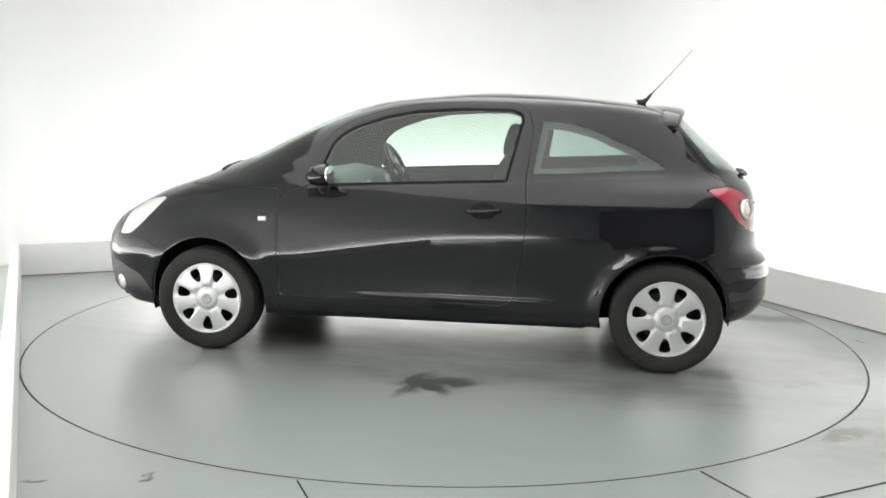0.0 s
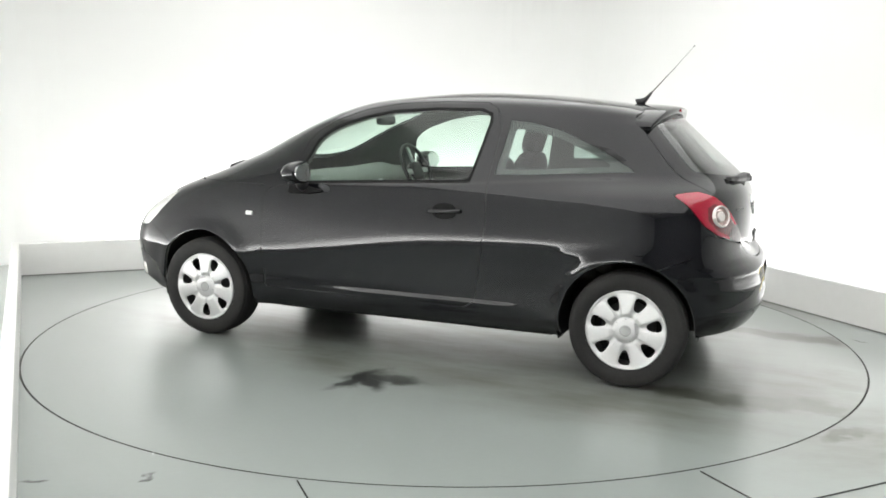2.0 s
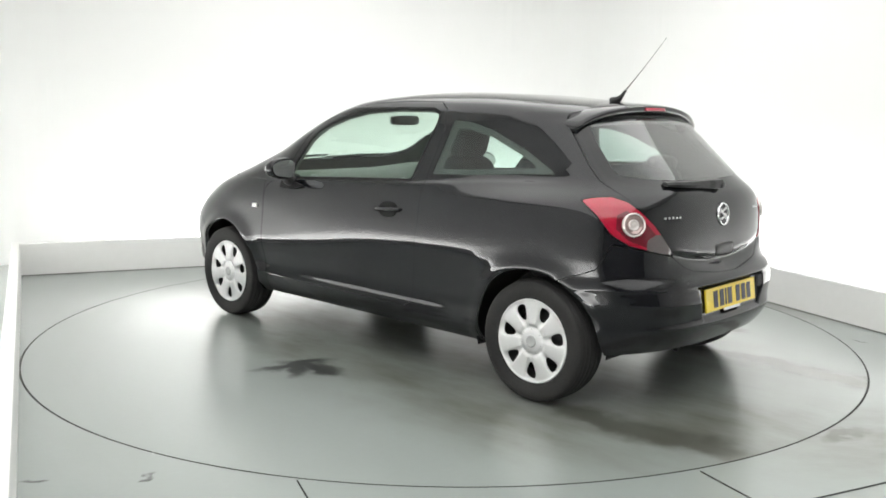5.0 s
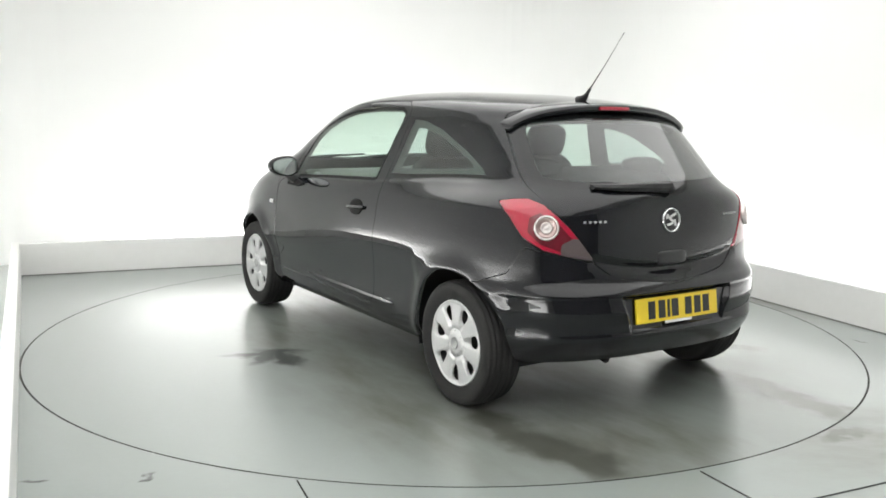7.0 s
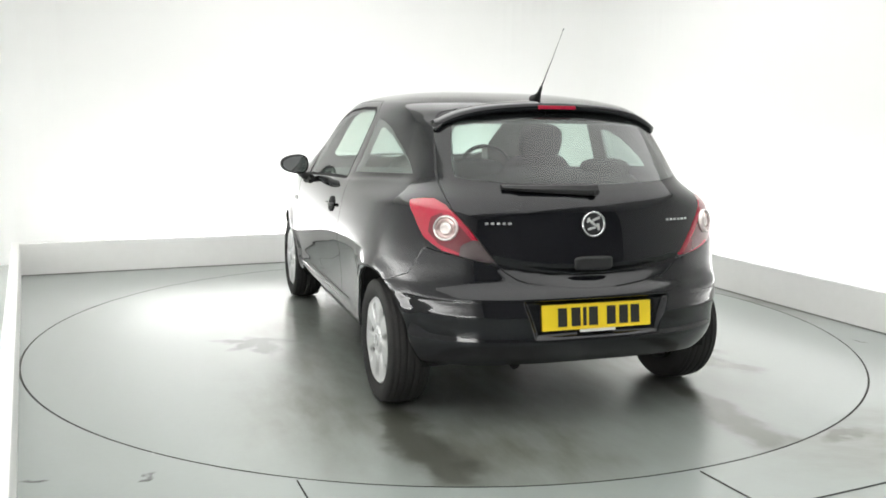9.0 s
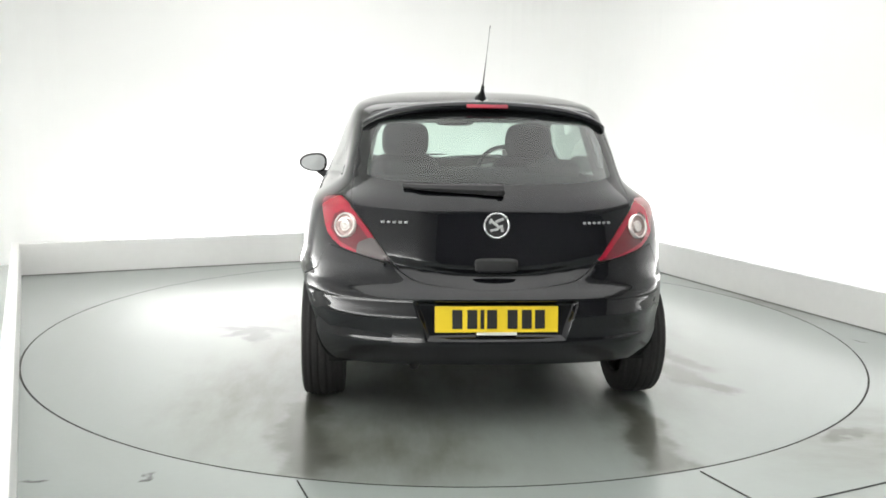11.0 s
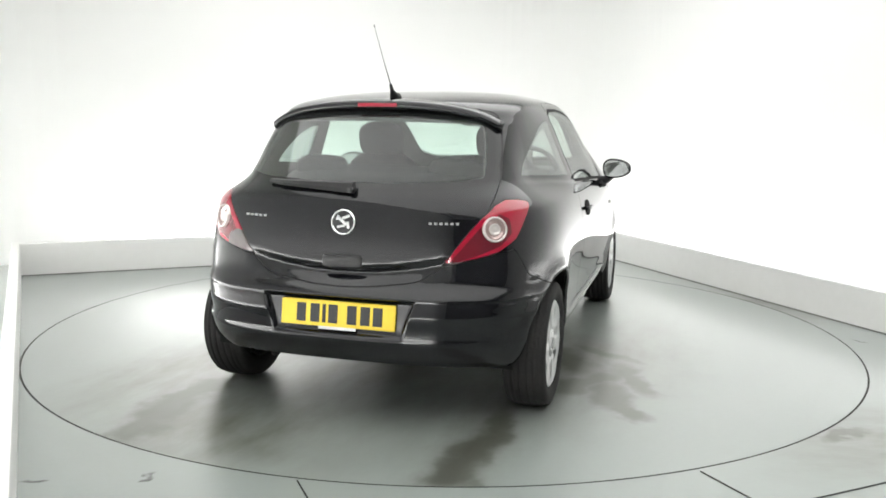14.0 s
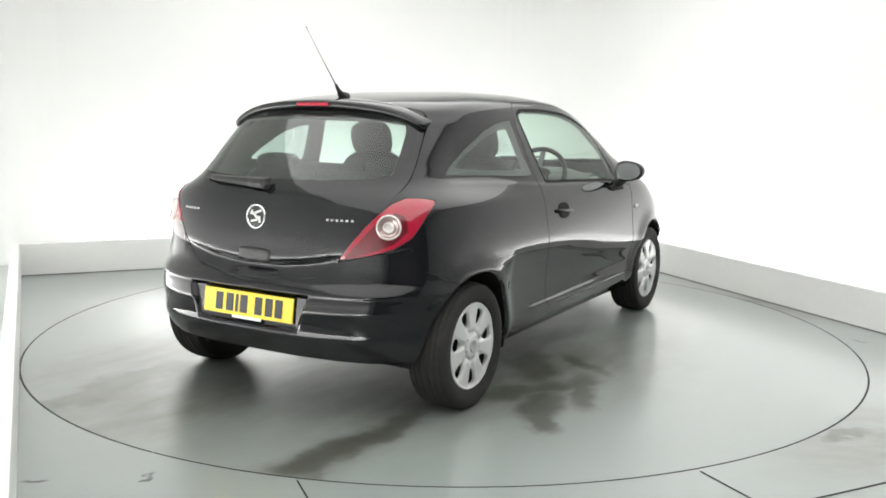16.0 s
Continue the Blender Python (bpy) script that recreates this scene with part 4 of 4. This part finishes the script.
def build_tail():
    gate = [o for o in car.children if o.name.startswith("tailgate")][0]
    # roof spoiler with the high brake lamp
    bm = bmesh.new()
    rows = []
    for y in np.linspace(-0.565, 0.565, 41):
        k = abs(y) / 0.565
        xe, ze = -1.368 + 0.075 * k**2.6, 1.388 - 0.055 * k**2 - 0.045 * k**6
        rows.append([bm.verts.new(p) for p in ((xe + 0.23, y, ze + 0.018 - 0.012 * k), (xe + 0.10, y, ze + 0.012), (xe + 0.02, y, ze + 0.003), (xe, y, ze - 0.006), (xe + 0.006, y, ze - 0.030), (xe + 0.03, y, ze - 0.040), (xe + 0.10, y, ze - 0.045))])
    for p, q in zip(rows, rows[1:]):
        for i in range(len(p) - 1):
            bm.faces.new((p[i], p[i + 1], q[i + 1], q[i]))
    bm.faces.new(rows[0])
    bm.faces.new(rows[-1][::-1])
    bmesh.ops.recalc_face_normals(bm, faces=bm.faces[:])
    spoiler = into(gate, "roof_spoiler", bm, PAINT, label="glossy black roof spoiler")
    bm = span(-0.095, 0.095, -0.004, 0.006, -0.0085, 0.0085, 0.003)
    into(gate, "brake_lamp", bm, RED, Matrix.Translation((-1.366, 0.0, 1.369)) @ Vector((-1, 0, 0.22)).to_track_quat("Y", "Z").to_matrix().to_4x4(), "red high brake lamp", False)
    # rear wiper
    bm = bmesh.new()
    rows = []
    for t in np.linspace(0, 1, 12):
        y, z = -0.03 + 0.42 * t, 1.016 + 0.012 * t
        near = rear_frame(y, z).translation
        h, d = (0.016 * (1 - t) + 0.011), (0.040 - 0.014 * t)
        rows.append([bm.verts.new((near.x - dd, y, z + dz)) for dd, dz in ((0.004, -h), (d, -h * 0.8), (d + 0.008, 0.0), (d, h * 0.8), (0.004, h))])
    for p, q in zip(rows, rows[1:]):
        for i in range(5):
            bm.faces.new((p[i], p[(i + 1) % 5], q[(i + 1) % 5], q[i]))
    bm.faces.new(rows[0])
    bm.faces.new(rows[-1][::-1])
    bmesh.ops.recalc_face_normals(bm, faces=bm.faces[:])
    wiper = into(gate, "rear_wiper", bm, TRIM, label="black rear wiper", smooth=False)
    into(wiper, "wiper_pivot", turned_bm([(0.016, 0.0), (0.016, 0.035), (0.012, 0.045), (0.0001, 0.042)], 20), TRIM, rear_frame(-0.02, 1.010))
    # round badge, plain
    m = rear_frame(0.0, 0.873, 0.0, 6)
    badge = into(gate, "badge", turned_bm([(0.056, -0.004), (0.056, 0.005), (0.052, 0.009), (0.047, 0.005), (0.046, 0.001)], 40), CHROME, m, "round chrome badge")
    into(badge, "badge_face", turned_bm([(0.0465, 0.001), (0.0001, 0.003)], 32), TRIM, m)
    for x, z, w, h, a in ((-0.012, 0.022, 0.038, 0.011, 20), (0.004, 0.004, 0.046, 0.012, -38), (0.010, -0.018, 0.036, 0.010, 12), (-0.022, -0.012, 0.012, 0.030, 10), (0.026, 0.018, 0.010, 0.022, -20)):
        into(badge, "badge_mark", box_bm(w, 0.006, h, None, 0.002, 2), SILVER_INK, m @ Matrix.Translation((x, 0.003, z)) @ Matrix.Rotation(radians(a), 4, "Y"))
    # lettering shown as plain bars
    for y0, n, w in ((0.485, 5, 0.019), (-0.37, 6, 0.017)):
        for k in range(n):
            y = y0 - k * (w + 0.005) - w / 2
            into(gate, "badge_letter", box_bm(w * 0.8, 0.003, 0.010, None, 0.001, 1), BADGE_GREY, rear_frame(y, 0.882, 0.002, 6), smooth=False)
    # handle bulge above the bumper
    into(gate, "tailgate_handle", pillow_bm(0.19, 0.050, 0.062, rear_frame(0.0, 0.706, -0.017, -2), 5.0), TRIM, label="black tailgate handle")
    # number plate with plain bars for its characters
    m = Matrix.Translation((-1.8285, 0, 0.487)) @ Vector((-1, 0, 0.13)).to_track_quat("Y", "Z").to_matrix().to_4x4()
    plate = into(car, "number_plate", box_bm(0.52, 0.010, 0.111, None, 0.004, 2), YELLOW, m, "yellow number plate with dark bars", False)
    for x, w in ((0.166, 0.042), (0.103, 0.042), (0.061, 0.016), (0.020, 0.042), (-0.066, 0.042), (-0.126, 0.042), (-0.182, 0.042)):
        into(plate, "plate_bar", box_bm(w, 0.003, 0.079), INK, m @ Matrix.Translation((x * PLATE_WAY, 0.0055, 0.0)), smooth=False)
    into(plate, "plate_strip", box_bm(0.17, 0.004, 0.012), WHITE_BOX, m @ Matrix.Translation((0, 0.004, -0.061)), smooth=False)
    # aerial
    aerial = into(car, "aerial", tube_bm([(-1.115, 0, 1.405), (-1.15, 0, 1.422), (-1.168, 0, 1.440), (-1.19, 0, 1.468)], [0.03, 0.017, 0.010, 0.0065], 12), TRIM, label="black roof aerial")
    into(aerial, "aerial_mast", tube_bm([(-1.185, 0, 1.462), (-1.30, 0, 1.59), (-1.405, 0, 1.715)], [0.0034, 0.0014, 0.0009], 8), TRIM)
    into(aerial, "aerial_tip", tube_bm([(-1.403, 0, 1.713), (-1.411, 0, 1.722)], 0.0022, 8), TRIM)


PLATE_WAY = 1


# ---- inside the car ----
def pillow_bm(sx, sy, sz, m, power=4.0):
    """A stuffed block."""
    bm = bmesh.new()
    bmesh.ops.create_uvsphere(bm, u_segments=28, v_segments=16, radius=1)
    for v in bm.verts:
        v.co = Vector([math.copysign(abs(c) ** (2 / power), c) * s / 2 for c, s in zip(v.co, (sx, sy, sz))])
    bmesh.ops.transform(bm, matrix=m, verts=bm.verts[:])
    return bm


def build_inside():
    for y in (0.335, -0.36):
        seat = into(car, "front_seat", pillow_bm(0.50, 0.50, 0.16, pose(-0.02, y, 0.56, 0, -8, 0)), CLOTH, label="dark grey cloth front seat")
        into(seat, "backrest", pillow_bm(0.16, 0.46, 0.64, pose(-0.33, y, 0.80, 0, -16, 0), 3.6), CLOTH)
        into(seat, "headrest", pillow_bm(0.11, 0.262, 0.20, pose(-0.415, y, 1.185, 0, -14, 0), 3.2), CLOTH)
        for dy in (-0.06, 0.06):
            into(seat, "headrest_post", tube_bm([(-0.385, y + dy, 1.06), (-0.41, y + dy, 1.14)], 0.007, 8), CHROME)
    bench = into(car, "rear_bench", pillow_bm(0.50, 1.20, 0.18, pose(-0.80, 0, 0.56, 0, -6, 0), 5), CLOTH, label="dark grey cloth rear bench")
    into(bench, "backrest", pillow_bm(0.16, 1.18, 0.62, pose(-1.13, 0, 0.78, 0, -18, 0), 5), CLOTH)
    for y in (0.34, -0.34):
        into(bench, "headrest", pillow_bm(0.09, 0.26, 0.10, pose(-1.225, y, 1.075, 0, -14, 0), 3.2), CLOTH)
    into(car, "parcel_shelf", span(-1.60, -1.25, -0.56, 0.56, 0.945, 0.965, 0.008), INNER, label="dark parcel shelf", smooth=False)
    into(car, "cabin_floor", span(-0.86, 0.88, -0.70, 0.70, 0.31, 0.36, 0.01), INNER, label="dark carpet", smooth=False)
    bm = bmesh.new()
    rows = []
    for y in np.linspace(-0.72, 0.72, 25):
        hood = 0.035 * math.exp(-(((y + 0.36) / 0.17) ** 4))
        rows.append([bm.verts.new(p) for p in ((0.56, y, 0.50), (0.52, y, 0.80), (0.54, y, 0.90), (0.60, y, 0.945 + hood), (0.70, y * 0.97, 0.965 + hood), (0.95, y * 0.8, 0.955), (1.14, y * 0.7, 0.94), (1.14, y * 0.7, 0.5))])
    for p, q in zip(rows, rows[1:]):
        for i in range(len(p) - 1):
            bm.faces.new((p[i], p[i + 1], q[i + 1], q[i]))
    bmesh.ops.recalc_face_normals(bm, faces=bm.faces[:])
    into(car, "dashboard", bm, DASH, label="grey plastic dashboard")
    for y in (0.60, -0.60, 0.07, -0.07):
        into(car, "air_vent", turned_bm([(0.038, -0.005), (0.038, 0.008), (0.030, 0.010), (0.028, 0.003), (0.0001, 0.003)], 20), SILVER_INK, Matrix.Translation((0.528, y, 0.875)) @ Vector((-1, 0, 0.25)).to_track_quat("Y", "Z").to_matrix().to_4x4(), "round air vent with a silver ring")
    m = Matrix.Translation((0.40, -0.36, 0.955)) @ Vector((-0.9, 0, 0.44)).to_track_quat("Y", "Z").to_matrix().to_4x4()
    wheel_rim = into(car, "steering_wheel", turned_bm([(0.185 + 0.015 * math.cos(t), 0.014 * math.sin(t)) for t in np.linspace(0, 2 * math.pi, 12, endpoint=False)], 48, True), TRIM, m, "black steering wheel")
    into(wheel_rim, "steering_hub", pillow_bm(0.16, 0.05, 0.13, m @ pose(0, -0.01, 0), 3), TRIM)
    for a in (0, 180, 270):
        into(wheel_rim, "steering_spoke", box_bm(0.12, 0.014, 0.034, m @ Matrix.Rotation(radians(a), 4, "Y") @ Matrix.Translation((0.12, -0.006, 0)), 0.006), SILVER_INK, smooth=False)
    into(car, "rear_view_mirror", pillow_bm(0.03, 0.25, 0.062, pose(0.47, -0.02, 1.288), 4), TRIM, label="black rear-view mirror")
    front = car_skin.v[(car_skin.v[:, 0] > 0.6) & (car_skin.v[:, 2] > 0.9)]

    def nose(y, z):
        d = (front[:, 1] - abs(y)) ** 2 + (front[:, 2] - z) ** 2
        return float(front[np.argmin(d), 0]) + 0.012

    for y in (0.42, -0.12):
        pts = [(y - 0.44, 1.035), (y - 0.2, 1.025), (y, 1.012), (y + 0.10, 0.995)]
        into(car, "front_wiper", tube_bm([(nose(a, z), a, z) for a, z in pts], [0.006, 0.009, 0.012, 0.014], 8), TRIM, label="black windscreen wiper")

MIRROR = shader("mirror_silver", (0.8, 0.82, 0.82), 0.03, 1.0)
build_wheels()
build_sides()
build_tail()
build_inside()


# ---- marks on the still floor ----
def floor_strip(name, a, b, width, mat, label, category="joint"):
    a, b = Vector((*a, 0)), Vector((*b, 0))
    d = b - a
    ob = part(name, box_bm(d.length, width, 0.005), mat)
    ob.matrix_world = Matrix.Translation((a + b) / 2 + Vector((0, 0, 0.0005))) @ Matrix.Rotation(math.atan2(d.y, d.x), 4, "Z")
    return tagged(ob, label, category, kind="structure")


floor_strip("floor_joint_1", (-0.538, -2.372), (-0.36, -2.80), 0.005, GAP, "thin dark joint in the painted floor")
floor_strip("floor_joint_2", (0.974, -2.226), (1.21, -2.72), 0.005, GAP, "thin dark joint in the painted floor")
floor_strip("floor_joint_3", (1.22, -2.50), (2.0, -2.135), 0.005, GAP, "thin dark joint in the painted floor")


def motions():
    """The turntable turns and carries the car."""
    rows, disc = [], []
    for k in range(17):
        a = spin(k)
        turn = Matrix.Rotation(radians(a), 4, "Z")
        rows.append((float(k), turn @ Matrix.Translation((-0.0049, -0.0506, 0))))
        disc.append((float(k), Matrix.Translation(HUB) @ turn))
    walk(car, rows)
    walk(turntable, disc)


motions()
